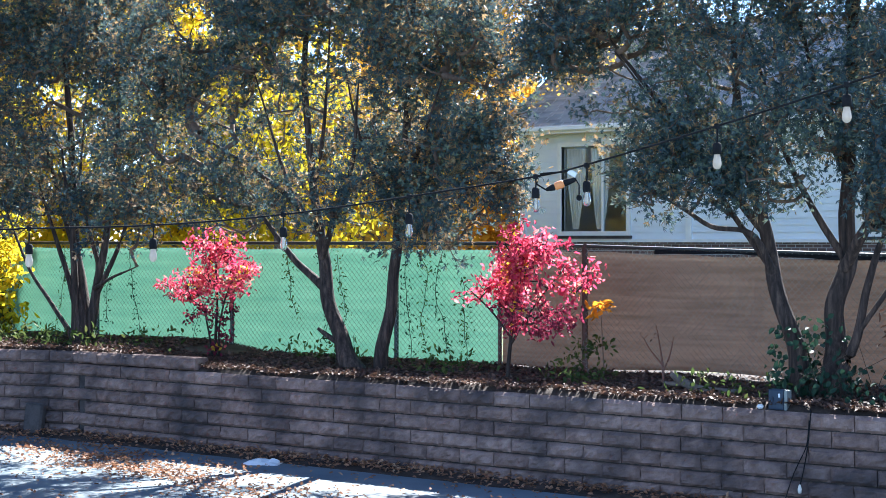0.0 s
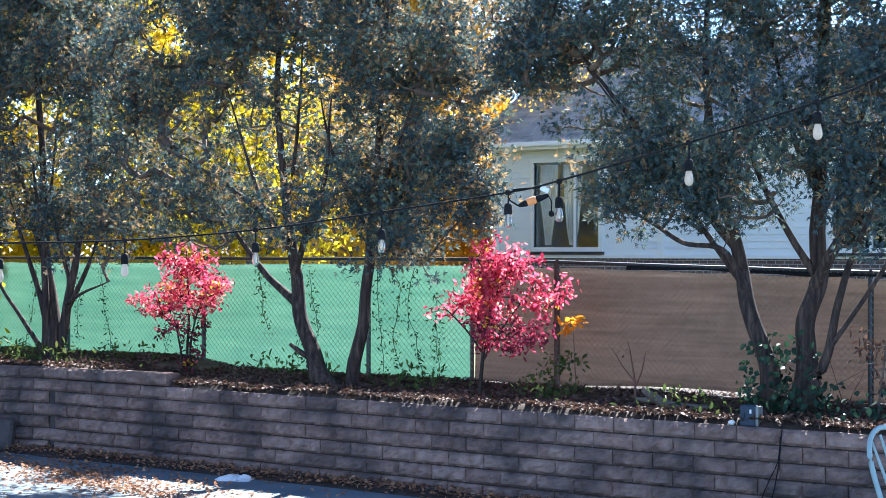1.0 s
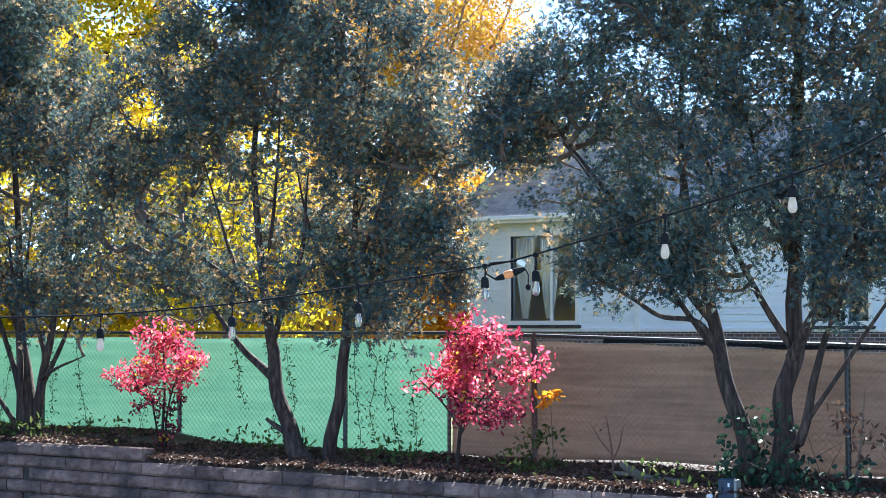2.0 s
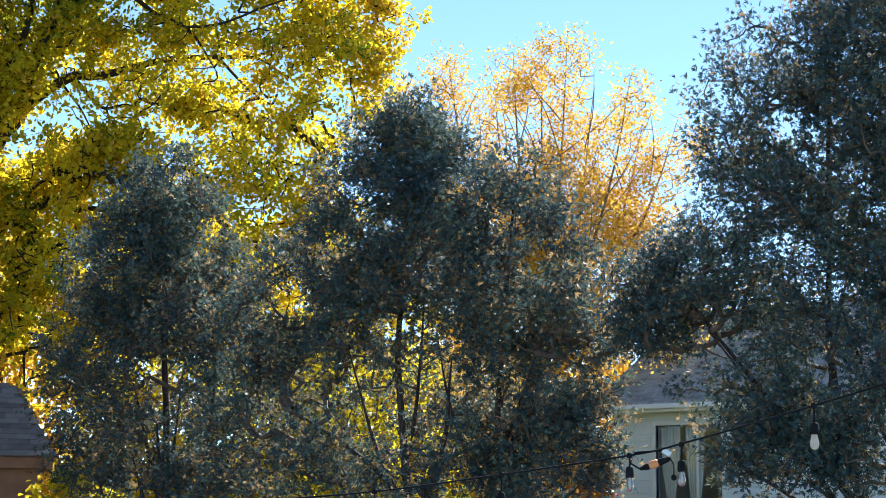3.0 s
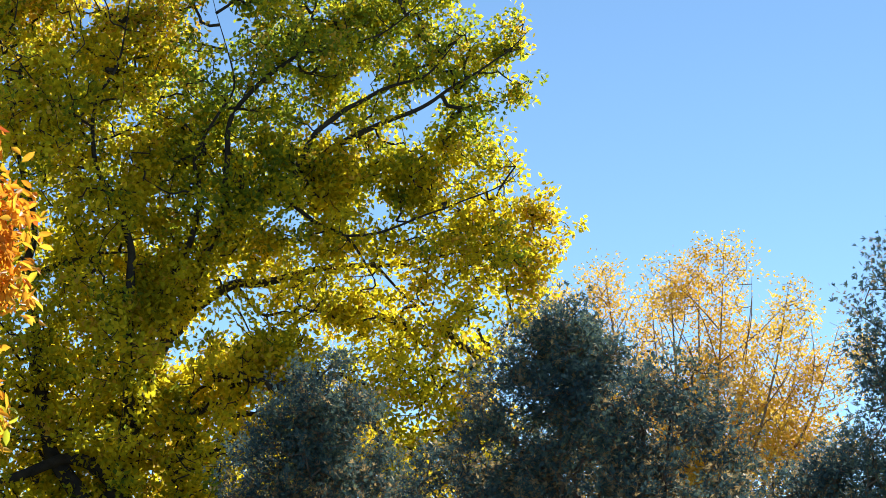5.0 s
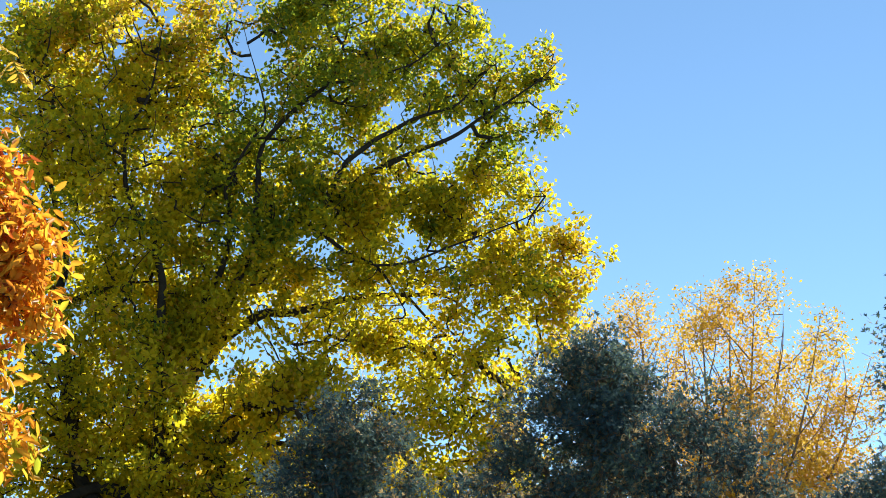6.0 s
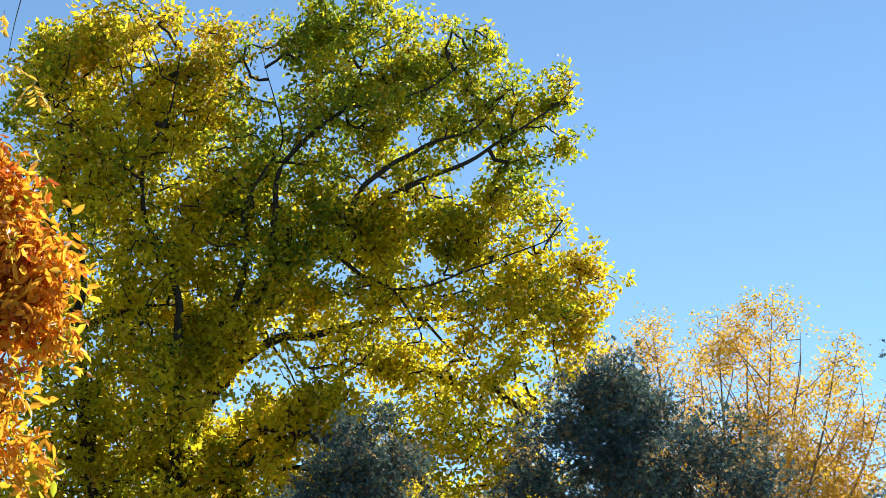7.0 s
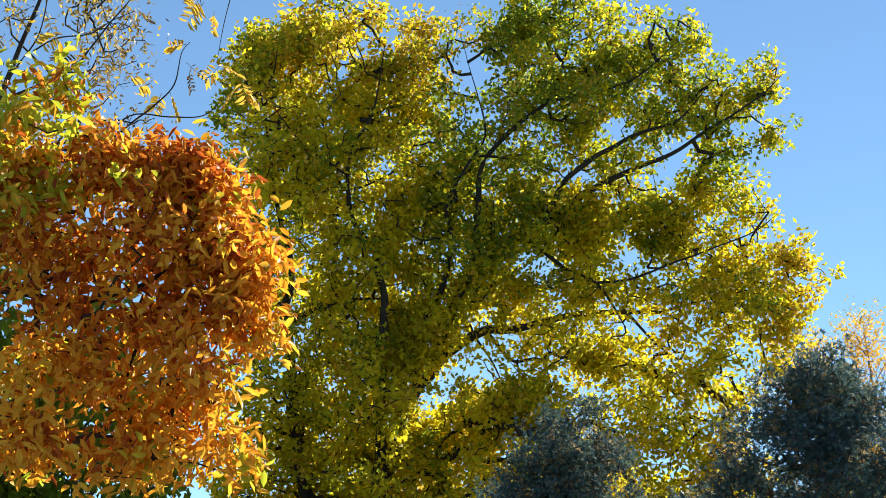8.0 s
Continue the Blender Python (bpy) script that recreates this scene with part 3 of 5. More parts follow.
tree("cedar_tree", (-6.6, 0.8, 0.95), "tall dark green cedar with two thick trunks", "tree",
     [([(-6.72, 0.8, 0.8), (-6.83, 0.8, 1.5), (-6.97, 0.8, 2.03), (-7.15, 0.8, 2.67), (-7.35, 0.85, 3.3), (-7.5, 0.9, 4.5), (-7.4, 0.9, 7.5)], [0.12, 0.086, 0.0731, 0.0602, 0.0473, 0.0301, 0.0103]),
      ([(-6.48, 0.9, 0.8), (-6.46, 0.9, 1.51), (-6.39, 0.9, 2.04), (-6.37, 0.95, 2.67), (-6.34, 1.0, 4.0), (-6.3, 1.0, 6), (-6.3, 1.0, 9.3)], [0.146, 0.0989, 0.086, 0.0757, 0.0585, 0.0387, 0.0103]),
      ([(-6.42, 0.75, 0.95), (-6.14, 0.7, 1.58), (-6.04, 0.7, 2.05), (-5.8, 0.6, 2.6), (-5.3, 0.5, 3.4)], [0.0602, 0.043, 0.0344, 0.0258, 0.0086]),
      ([(-6.98, 0.75, 2.1), (-7.17, 0.6, 2.5), (-7.52, 0.5, 2.56), (-7.8, 0.4, 2.75), (-8.4, 0.3, 3.1)], [0.043, 0.0275, 0.0241, 0.0189, 0.00688]),
      ([(-6.38, 0.85, 2.2), (-5.95, 0.7, 2.7), (-5.5, 0.6, 3.4), (-5.1, 0.5, 4.4)], [0.0602, 0.0473, 0.0344, 0.0103]),
      ([(-7.0, 0.8, 2.1), (-7.6, 0.6, 3.0), (-8.6, 0.5, 4.3)], [0.0344, 0.0224, 0.00688]), ([(-6.4, 0.9, 2.3), (-6.8, 0.7, 3.1), (-7.2, 0.6, 4.4)], [0.0387, 0.0258, 0.0086]),
      ([(-6.37, 0.9, 2.7), (-5.95, 0.8, 3.5), (-5.5, 0.7, 4.8)], [0.0387, 0.0258, 0.0086]), ([(-6.35, 0.9, 3.0), (-6.6, 0.8, 3.8), (-6.9, 0.7, 5.2)], [0.0344, 0.0241, 0.0086]),
      ([(-6.2, 0.7, 1.5), (-5.6, 0.6, 2.3), (-4.9, 0.5, 3.2)], [0.0258, 0.0189, 0.00688]), ([(-7.2, 0.8, 2.9), (-7.5, 0.9, 3.7), (-7.3, 1.0, 5.0)], [0.0301, 0.0215, 0.0086]),
      ([(-7.1, 0.8, 2.5), (-7.5, 0.7, 3.0), (-8.1, 0.6, 3.7), (-8.8, 0.5, 4.6)], [0.0516, 0.0387, 0.0258, 0.0086])],
     [((-7.15, 0.9, 6.3), (1.75, 1.1, 1.5), 720, 0.2), ((-7.6, 0.9, 5.1), (1.8, 1.1, 1.2), 450, 0.26), ((-5.9, 0.9, 7.3), (1.85, 1.2, 2.2), 780, 0.2), ((-5.4, 0.9, 4.6), (1.7, 1.2, 1.7), 520, 0.24), ((-6.5, 0.3, 4.3), (1.5, 0.8, 1.0), 80), ((-8.75, 0.7, 4.75), (0.95, 0.8, 0.6), 120, 0.25), ((-9.2, 0.7, 4.8), (0.65, 0.7, 0.6), 90, 0.2), ((-9.4, 0.7, 4.3), (0.5, 0.6, 0.3), 45, 0.1),
      ((-8.0, 0.5, 3.4), (0.75, 0.6, 0.5), 50), ((-6.8, 0.4, 3.7), (1.5, 0.8, 0.7), 170, 0.3), ((-5.5, 0.5, 3.3), (1.0, 0.8, 0.9), 150, 0.35), ((-6.3, 0.6, 4.6), (1.8, 1.0, 0.9), 80), ((-8.0, 0.3, 3.05), (0.6, 0.5, 0.4), 45, 0.15), ((-7.25, 0.4, 3.15), (0.95, 0.5, 0.5), 160, 0.12), ((-8.5, 0.5, 3.55), (0.4, 0.4, 0.35), 26, 0.1), ((-5.9, 0.4, 3.2), (0.9, 0.6, 0.6), 70, 0.3), ((-7.1, 0.3, 3.1), (0.8, 0.5, 0.35), 50)],
     DRYSPRAY, M_BARK, 37, "cedars along the fence", tip=0.0055, twig_power=0.47, gap=0.53, gap_scale=1.5, gap_cost=0.6, plume=0.26, rag=0.12, twig=M_CEDARTWIG)

def across(c):
    """How far a place lies along the shade tree's breadth."""
    return c[:, 0] * 0.67 + (c[:, 1] + 13.64) * 0.742


def gold_share(c):
    a = across(c)
    return 0.75 * (a < -3.5) * (c[:, 2] > 15.3) + 0.5 * (a > 2.5) * (c[:, 2] < 14.1) + 0.1


def green_share(c):
    a = across(c)
    return 0.12 + 0.45 * (a > -3.7) * (c[:, 2] > 13.9) + 0.4 * (a > -4.5) * (a < -1.6) * (c[:, 2] > 11.1) + 0.15 * (c[:, 2] > 12.5)


def yellow_share(c):
    return np.clip(1.0 - 0.75 * green_share(c), 0.3, 1.0)


tree("shade_tree", (-26.24, 3.79, 0.84), "large broad tree in yellow and green autumn leaf", "tree",
     [([(-26.11, 3.71, 1.40), (-26.23, 3.55, 4.09), (-26.27, 3.52, 6.31), (-26.19, 3.67, 7.79), (-26.08, 3.87, 8.68), (-25.97, 4.05, 9.30), (-25.77, 4.37, 9.83), (-25.55, 4.70, 10.32), (-25.26, 5.13, 10.62), (-24.98, 5.53, 10.74), (-24.62, 6.01, 10.91), (-24.19, 6.56, 11.11), (-23.59, 7.29, 11.17), (-23.15, 7.79, 11.23), (-22.69, 8.29, 10.86)], [0.42, 0.34, 0.27, 0.2, 0.16, 0.12, 0.112, 0.104, 0.088, 0.076, 0.068, 0.06, 0.044, 0.028, 0.012]),
      ([(-26.08, 3.39, 5.26), (-26.55, 2.68, 6.63), (-26.87, 2.20, 7.52), (-27.02, 1.99, 8.88), (-27.10, 1.88, 9.74), (-27.20, 1.74, 10.61), (-27.19, 1.80, 11.29), (-27.37, 1.51, 12.39), (-27.57, 1.20, 13.75), (-27.77, 0.86, 15.25)], [0.2, 0.17, 0.112, 0.1, 0.096, 0.088, 0.064, 0.044, 0.028, 0.0096]),
      ([(-27.27, 1.82, 10.36), (-26.98, 2.19, 10.65), (-26.63, 2.63, 10.88), (-26.18, 3.22, 10.99)], [0.068, 0.056, 0.04, 0.016]),
      ([(-25.91, 3.48, 7.74), (-25.94, 3.29, 8.77), (-25.93, 3.16, 10.05), (-25.90, 3.06, 11.02), (-25.95, 2.84, 11.76), (-26.13, 2.40, 12.36), (-26.16, 2.20, 13.12), (-26.08, 2.19, 13.79), (-25.84, 2.42, 14.62), (-25.73, 2.46, 15.92)], [0.12, 0.096, 0.088, 0.072, 0.06, 0.052, 0.04, 0.032, 0.0224, 0.008]),
      ([(-25.71, 1.92, 13.05), (-25.93, 1.43, 13.30), (-26.13, 0.96, 13.66), (-26.34, 0.46, 14.24)], [0.028, 0.0224, 0.016, 0.0064]),
      ([(-25.76, 2.03, 12.81), (-25.54, 2.29, 12.94), (-25.18, 2.77, 13.39), (-24.95, 3.03, 14.23)], [0.024, 0.02, 0.0144, 0.0064]),
      ([(-25.91, 4.01, 9.28), (-25.81, 4.00, 10.43), (-25.54, 4.23, 11.46), (-25.43, 4.22, 12.35), (-25.44, 4.06, 13.01), (-25.15, 4.31, 13.84), (-24.92, 4.48, 14.55), (-25.11, 4.06, 15.92)], [0.088, 0.072, 0.056, 0.044, 0.036, 0.028, 0.02, 0.0064]),
      ([(-24.91, 3.87, 12.02), (-25.03, 3.62, 12.09), (-25.15, 3.36, 12.00), (-25.39, 2.91, 12.23)], [0.024, 0.02, 0.016, 0.0064]),
      ([(-25.75, 4.24, 9.75), (-25.36, 4.70, 11.54), (-24.90, 5.24, 12.39), (-24.43, 5.75, 12.84), (-24.09, 6.09, 13.21), (-23.71, 6.47, 13.64), (-23.21, 6.97, 14.03), (-22.69, 7.46, 14.35), (-22.12, 7.98, 14.90), (-21.46, 8.56, 15.52), (-21.10, 8.83, 16.00)], [0.112, 0.096, 0.088, 0.08, 0.072, 0.064, 0.052, 0.04, 0.028, 0.016, 0.0064]),
      ([(-24.09, 5.47, 12.71), (-23.85, 5.71, 13.52), (-23.48, 6.08, 14.01), (-22.96, 6.63, 14.52), (-22.34, 7.25, 14.91), (-21.87, 7.68, 15.71)], [0.06, 0.056, 0.0496, 0.036, 0.0224, 0.0064]),
      ([(-25.24, 4.62, 11.49), (-25.15, 4.64, 12.87), (-25.09, 4.63, 13.92), (-24.66, 5.11, 14.80), (-24.26, 5.53, 15.37), (-24.07, 5.67, 16.17), (-23.92, 5.76, 17.28)], [0.068, 0.056, 0.048, 0.044, 0.036, 0.024, 0.008]),
      ([(-23.97, 5.31, 15.16), (-23.42, 5.93, 15.33), (-22.82, 6.57, 15.74), (-22.29, 7.10, 16.50)], [0.028, 0.024, 0.016, 0.0064]),
      ([(-24.58, 5.33, 12.47), (-23.99, 5.97, 11.84), (-23.56, 6.37, 11.58), (-23.28, 6.59, 11.17), (-23.04, 6.75, 10.70)], [0.048, 0.04, 0.036, 0.024, 0.0096]),
      ([(-23.44, 6.27, 11.53), (-22.93, 6.80, 11.64), (-22.25, 7.48, 12.08), (-21.40, 8.30, 12.58), (-20.99, 8.64, 12.99)], [0.028, 0.024, 0.0192, 0.0128, 0.0056]),
      ([(-25.32, 5.18, 10.61), (-25.08, 5.45, 10.23), (-24.88, 5.65, 10.05), (-24.58, 5.97, 10.12), (-24.40, 6.14, 9.66)], [0.04, 0.036, 0.032, 0.024, 0.0096]),
      ([(-25.46, 4.99, 10.50), (-25.20, 5.26, 10.04), (-24.99, 5.44, 9.55)], [0.0256, 0.0208, 0.0112]),
      ([(-24.85, 5.63, 10.07), (-24.79, 5.65, 9.78), (-24.81, 5.58, 9.49)], [0.024, 0.0176, 0.0096]),
      ([(-23.38, 7.85, 11.27), (-22.74, 8.45, 11.54), (-21.92, 9.20, 11.86), (-21.12, 9.88, 12.25)], [0.028, 0.024, 0.016, 0.0064]),
      ([(-23.75, 7.43, 11.22), (-23.31, 7.83, 10.63), (-22.80, 8.28, 10.19), (-22.22, 8.80, 9.99)], [0.032, 0.024, 0.0176, 0.008]),
      ([(-26.07, 3.41, 6.59), (-26.35, 2.80, 6.99), (-26.82, 1.83, 6.64), (-27.15, 1.06, 6.15)], [0.2, 0.12, 0.088, 0.04]),
      ([(-26.04, 3.45, 7.11), (-25.40, 4.19, 7.80), (-25.18, 4.30, 8.33), (-24.52, 5.00, 8.91)], [0.072, 0.048, 0.032, 0.012])],
     [((-27.18, 2.27, 15.55), (2.20, 2.20, 1.27), 228), ((-27.80, 1.17, 15.00), (1.09, 1.09, 1.27), 97), ((-26.34, 3.63, 16.01), (1.14, 1.14, 1.05), 34),
      ((-26.83, 2.86, 16.65), (1.25, 1.25, 0.53), 48), ((-27.22, 2.22, 16.16), (1.74, 1.74, 0.70), 83), ((-27.12, 2.38, 13.40), (2.48, 2.48, 1.58), 386),
      ((-27.73, 1.31, 13.59), (0.94, 0.94, 1.25), 38), ((-26.95, 2.67, 11.23), (2.19, 2.19, 1.11), 228, 0.4), ((-27.72, 1.33, 11.62), (0.98, 0.98, 1.00), 34, 0.4),
      ((-26.99, 2.60, 8.99), (2.44, 2.44, 1.53), 403), ((-25.70, 4.58, 8.65), (2.14, 2.14, 1.42), 346), ((-26.15, 3.93, 6.88), (3.18, 3.18, 1.51), 374),
      ((-25.90, 4.29, 14.02), (1.84, 1.84, 1.71), 290), ((-25.85, 4.37, 11.66), (1.88, 1.88, 1.23), 228), ((-24.79, 5.80, 16.55), (1.73, 1.73, 1.35), 170),
      ((-25.23, 5.21, 17.05), (0.88, 0.88, 0.59), 28), ((-24.61, 6.02, 17.47), (1.07, 1.07, 0.65), 40), ((-23.60, 7.22, 16.69), (1.15, 1.15, 1.00), 74),
      ((-22.86, 8.03, 17.19), (0.43, 0.43, 0.33), 7), ((-24.22, 6.50, 14.99), (1.87, 1.87, 1.27), 139), ((-22.85, 8.04, 15.36), (1.07, 1.07, 0.64), 57),
      ((-22.06, 8.85, 15.78), (0.62, 0.62, 0.52), 24), ((-21.71, 9.18, 16.36), (0.29, 0.29, 0.35), 6), ((-21.67, 9.22, 15.17), (0.33, 0.33, 0.30), 8),
      ((-22.52, 8.39, 16.26), (0.46, 0.46, 0.37), 10), ((-23.56, 7.26, 13.35), (1.43, 1.43, 1.13), 94), ((-22.66, 8.25, 13.90), (0.93, 0.93, 0.74), 30),
      ((-21.66, 9.23, 13.25), (0.36, 0.36, 0.32), 6), ((-22.16, 8.74, 13.33), (0.58, 0.58, 0.57), 14), ((-22.30, 8.61, 12.26), (1.23, 1.23, 0.90), 63),
      ((-21.37, 9.50, 12.32), (0.46, 0.46, 0.40), 13), ((-21.08, 9.76, 12.13), (0.27, 0.27, 0.27), 3), ((-21.88, 9.02, 11.18), (1.09, 1.09, 0.94), 66),
      ((-21.36, 9.51, 11.37), (0.52, 0.52, 0.67), 14), ((-23.04, 7.84, 11.28), (1.40, 1.40, 1.05), 91), ((-24.39, 6.30, 11.97), (1.39, 1.39, 0.95), 131),
      ((-22.55, 8.36, 9.95), (1.46, 1.46, 0.82), 69), ((-23.96, 6.81, 10.18), (1.36, 1.36, 0.72), 104), ((-23.44, 7.40, 8.77), (1.60, 1.60, 0.98), 77, 0.42),
      ((-22.36, 8.55, 8.41), (1.16, 1.16, 1.09), 41), ((-24.52, 6.14, 8.46), (1.50, 1.50, 1.20), 117), ((-25.10, 5.39, 9.61), (0.99, 0.99, 0.33), 18),
      ((-25.92, 4.26, 10.00), (0.81, 0.81, 0.49), 72), ((-23.24, 7.62, 12.78), (0.88, 0.88, 0.68), 37), ((-22.27, 8.64, 14.53), (0.76, 0.76, 0.57), 20),
      ((-22.91, 7.98, 14.49), (0.89, 0.89, 0.69), 24), ((-25.91, 4.27, 10.51), (1.21, 1.21, 0.61), 76), ((-24.57, 6.07, 13.01), (1.32, 1.32, 0.90), 104),
      ((-23.98, 6.78, 12.60), (1.01, 1.01, 0.79), 55), ((-25.24, 5.20, 12.69), (1.15, 1.15, 1.35), 83), ((-24.90, 5.65, 11.10), (1.11, 1.11, 0.55), 41),
      ((-23.53, 7.30, 8.11), (1.41, 1.41, 0.87), 130), ((-25.65, 4.65, 6.24), (1.50, 1.50, 1.29), 80), ((-23.17, 7.70, 6.80), (1.19, 1.19, 1.40), 120),
      ((-22.22, 8.69, 7.71), (0.88, 0.88, 0.87), 50), ((-24.51, 6.14, 5.67), (1.56, 1.56, 0.97), 60),
      ((-27.31, 2.06, 7.12), (1.40, 1.40, 1.19), 110), ((-26.30, 3.70, 6.54), (1.78, 1.78, 0.86), 90), ((-24.82, 5.76, 9.19), (0.99, 0.99, 0.66), 60)],
     [(yellow_share, M_YELLOW, "diamond", 0.13, 0.085, 29, 0.32, 0.9), (green_share, M_GREENY, "diamond", 0.125, 0.082, 28, 0.32, 0.9),
      (gold_share, M_GOLD, "diamond", 0.125, 0.08, 16, 0.32, 0.9)],
     M_DARKBARK, 51, gap=0.28, gap_scale=0.7, tip=0.0065, rag=0.45, plume=0.22)


def build_golden():
    """Sheaf of slim upright stems that fork twice, with feathery leafing towards the tips."""
    rng = np.random.default_rng(64)
    base, right, deep = np.array([-25.4, 20.0, 0.0]), np.array([0.8, 0.6, 0.0]), np.array([-0.6, 0.8, 0.0])
    limbs = [([tuple(base + (0, 0, 0.7)), tuple(base + (0.05, 0, 3.0)), tuple(base + (0, 0, 5.2))], [0.3, 0.24, 0.18])]
    blobs = []
    for k in range(11):
        f = k / 10 * 2 - 1
        side, top = f * 3.6 + rng.normal() * 0.2, 14.2 - 1.1 * abs(f + 0.15) ** 1.6 + rng.normal() * 0.35
        back = rng.normal() * 1.1
        foot = 4.2 + rng.random() * 1.6
        p = [base + (0, 0, foot), base + right * side * 0.4 + deep * back * 0.4 + (0, 0, foot + (top - foot) * 0.33), base + right * side * 0.78 + deep * back * 0.8 + (0, 0, foot + (top - foot) * 0.68), base + right * side + deep * back + (0, 0, top)]
        limbs.append(([tuple(q) for q in p], [0.075, 0.05, 0.028, 0.006]))
        for j in range(4):
            a = p[1] + (p[3] - p[1]) * rng.uniform(0.1, 0.7)
            e = a + right * rng.normal() * 1.1 + deep * rng.normal() * 0.8 + np.array([0, 0, rng.uniform(1.2, 2.4)])
            limbs.append(([tuple(a), tuple((a + e) / 2 + right * 0.1), tuple(e)], [0.02, 0.013, 0.004]))
        blobs.append((tuple(p[3] - (0, 0, 0.9)), (0.75, 0.75, 1.1), 75, 0.3))
        blobs.append((tuple(p[2] - (0, 0, 0.4)), (1.0, 1.0, 1.5), 120, 0.36))
        blobs.append((tuple(p[1] + (0, 0, 0.4)), (1.3, 1.3, 1.7), 120, 0.3))
    blobs.append(((-25.0, 20.2, 6.6), (4.2, 2.6, 2.4), 480, 0.3))
    tree("golden_tree", (-25.4, 20.0, 0.84), "slender tree with sparse golden leaves and fine upright twigs", "tree", limbs, blobs,
         [(lambda c: 0.95 - 0.35 * (c[:, 2] > 11), M_AMBER, "diamond", 0.1, 0.06, 27, 0.34, 0.3)], M_FAWNTWIG, 63, tip=0.0052, twig_power=0.36, gap=0.3, gap_scale=0.9, plume=0.5)


build_golden()

def rust_side(c):
    """How far a clump lies along the rust tree's breadth."""
    return (c[:, 0] + 10.9) * 0.571 + (c[:, 1] + 8.9) * 0.821


tree("rust_tree", (-11.98, -10.06, 0.0), "near tree with glossy rust and orange leaves", "tree",
     [([(-11.98, -10.06, 0.22), (-11.98, -10.18, 1.58), (-11.94, -10.14, 2.87), (-11.83, -9.86, 3.75), (-11.68, -9.50, 4.20), (-11.55, -9.23, 4.33), (-11.41, -8.96, 4.44), (-11.28, -8.72, 4.55), (-11.22, -8.64, 4.67), (-11.18, -8.61, 4.84), (-11.13, -8.59, 5.14), (-11.05, -8.47, 5.46)], [0.15, 0.13, 0.1, 0.075, 0.05, 0.032, 0.03, 0.028, 0.024, 0.02, 0.014, 0.006]),
      ([(-11.68, -9.34, 4.28), (-11.60, -9.20, 4.41), (-11.58, -9.22, 4.78), (-11.54, -9.19, 5.12), (-11.51, -9.22, 5.37), (-11.51, -9.28, 5.61), (-11.46, -9.24, 6.06), (-11.48, -9.37, 6.66)], [0.036, 0.032, 0.03, 0.028, 0.026, 0.02, 0.014, 0.006]),
      ([(-11.58, -9.21, 4.93), (-11.51, -9.03, 5.18), (-11.42, -8.81, 5.27), (-11.32, -8.59, 5.13)], [0.02, 0.018, 0.012, 0.006]),
      ([(-11.81, -9.87, 3.75), (-11.75, -9.85, 4.93), (-11.65, -9.73, 5.45), (-11.45, -9.34, 5.50), (-11.30, -9.12, 5.45), (-11.13, -8.86, 5.54), (-10.97, -8.63, 5.66), (-10.79, -8.39, 5.95)], [0.055, 0.045, 0.035, 0.027, 0.025, 0.022, 0.016, 0.006]),
      ([(-11.33, -9.11, 5.46), (-11.20, -8.80, 5.41), (-11.02, -8.40, 5.49), (-10.88, -8.12, 5.68)], [0.02, 0.018, 0.012, 0.005]),
      ([(-11.18, -8.77, 4.53), (-11.05, -8.47, 4.53), (-10.91, -8.18, 4.60), (-10.80, -7.96, 4.92)], [0.018, 0.014, 0.01, 0.005]),
      ([(-11.66, -9.72, 5.45), (-11.64, -9.66, 6.07), (-11.56, -9.43, 6.62), (-11.43, -9.09, 6.77)], [0.03, 0.024, 0.016, 0.006])],
     [((-10.93, -8.70, 6.00), (0.63, 0.63, 0.47), 87, 0.22), ((-10.69, -8.19, 5.85), (0.41, 0.41, 0.64), 72, 0.2), ((-10.58, -7.97, 5.49), (0.23, 0.23, 0.63), 27),
      ((-10.75, -8.31, 4.93), (0.47, 0.47, 0.46), 49), ((-10.89, -8.59, 4.48), (0.50, 0.50, 0.25), 30), ((-11.12, -9.13, 4.99), (0.43, 0.43, 0.46), 38, 0.38),
      ((-11.17, -9.24, 4.48), (0.39, 0.39, 0.29), 38), ((-10.86, -8.53, 6.51), (0.27, 0.27, 0.19), 34), ((-11.24, -9.44, 5.87), (0.45, 0.45, 0.38), 38, 0.25),
      ((-11.31, -9.63, 6.67), (0.45, 0.45, 0.48), 57), ((-11.14, -9.17, 6.45), (0.39, 0.39, 0.30), 30), ((-11.49, -10.19, 5.61), (0.65, 0.65, 1.10), 34),
      ((-10.92, -8.66, 5.39), (0.52, 0.52, 0.29), 42, 0.3), ((-10.60, -8.01, 4.47), (0.24, 0.24, 0.21), 9), ((-10.89, -8.59, 4.20), (0.24, 0.24, 0.12), 4),
      ((-10.74, -8.30, 6.46), (0.29, 0.29, 0.17), 15), ((-10.98, -8.81, 6.60), (0.35, 0.35, 0.19), 19)],
     [(lambda c: 0.85 - 0.6 * (c[:, 2] < 5.23) - 0.45 * (rust_side(c) > 0.76) - 0.6 * (rust_side(c) < -0.32) * (c[:, 2] > 5.96), M_RUST, "folded", 0.105, 0.043, 17, 0.27, 0.5),
      (lambda c: 0.5 + 0.45 * (c[:, 2] < 5.23) + 0.45 * (rust_side(c) > 0.76), M_FLAME, "folded", 0.118, 0.048, 18, 0.27, 0.6),
      (lambda c: 0.04 + 0.8 * (rust_side(c) < -0.32) * (c[:, 2] > 5.96) + 0.35 * (rust_side(c) > 0.90), M_LIME, "folded", 0.125, 0.055, 20, 0.22, 0.4)], M_DARKBARK, 71, gap=0.4, gap_scale=1.9, tip=0.0035, rag=0.4)

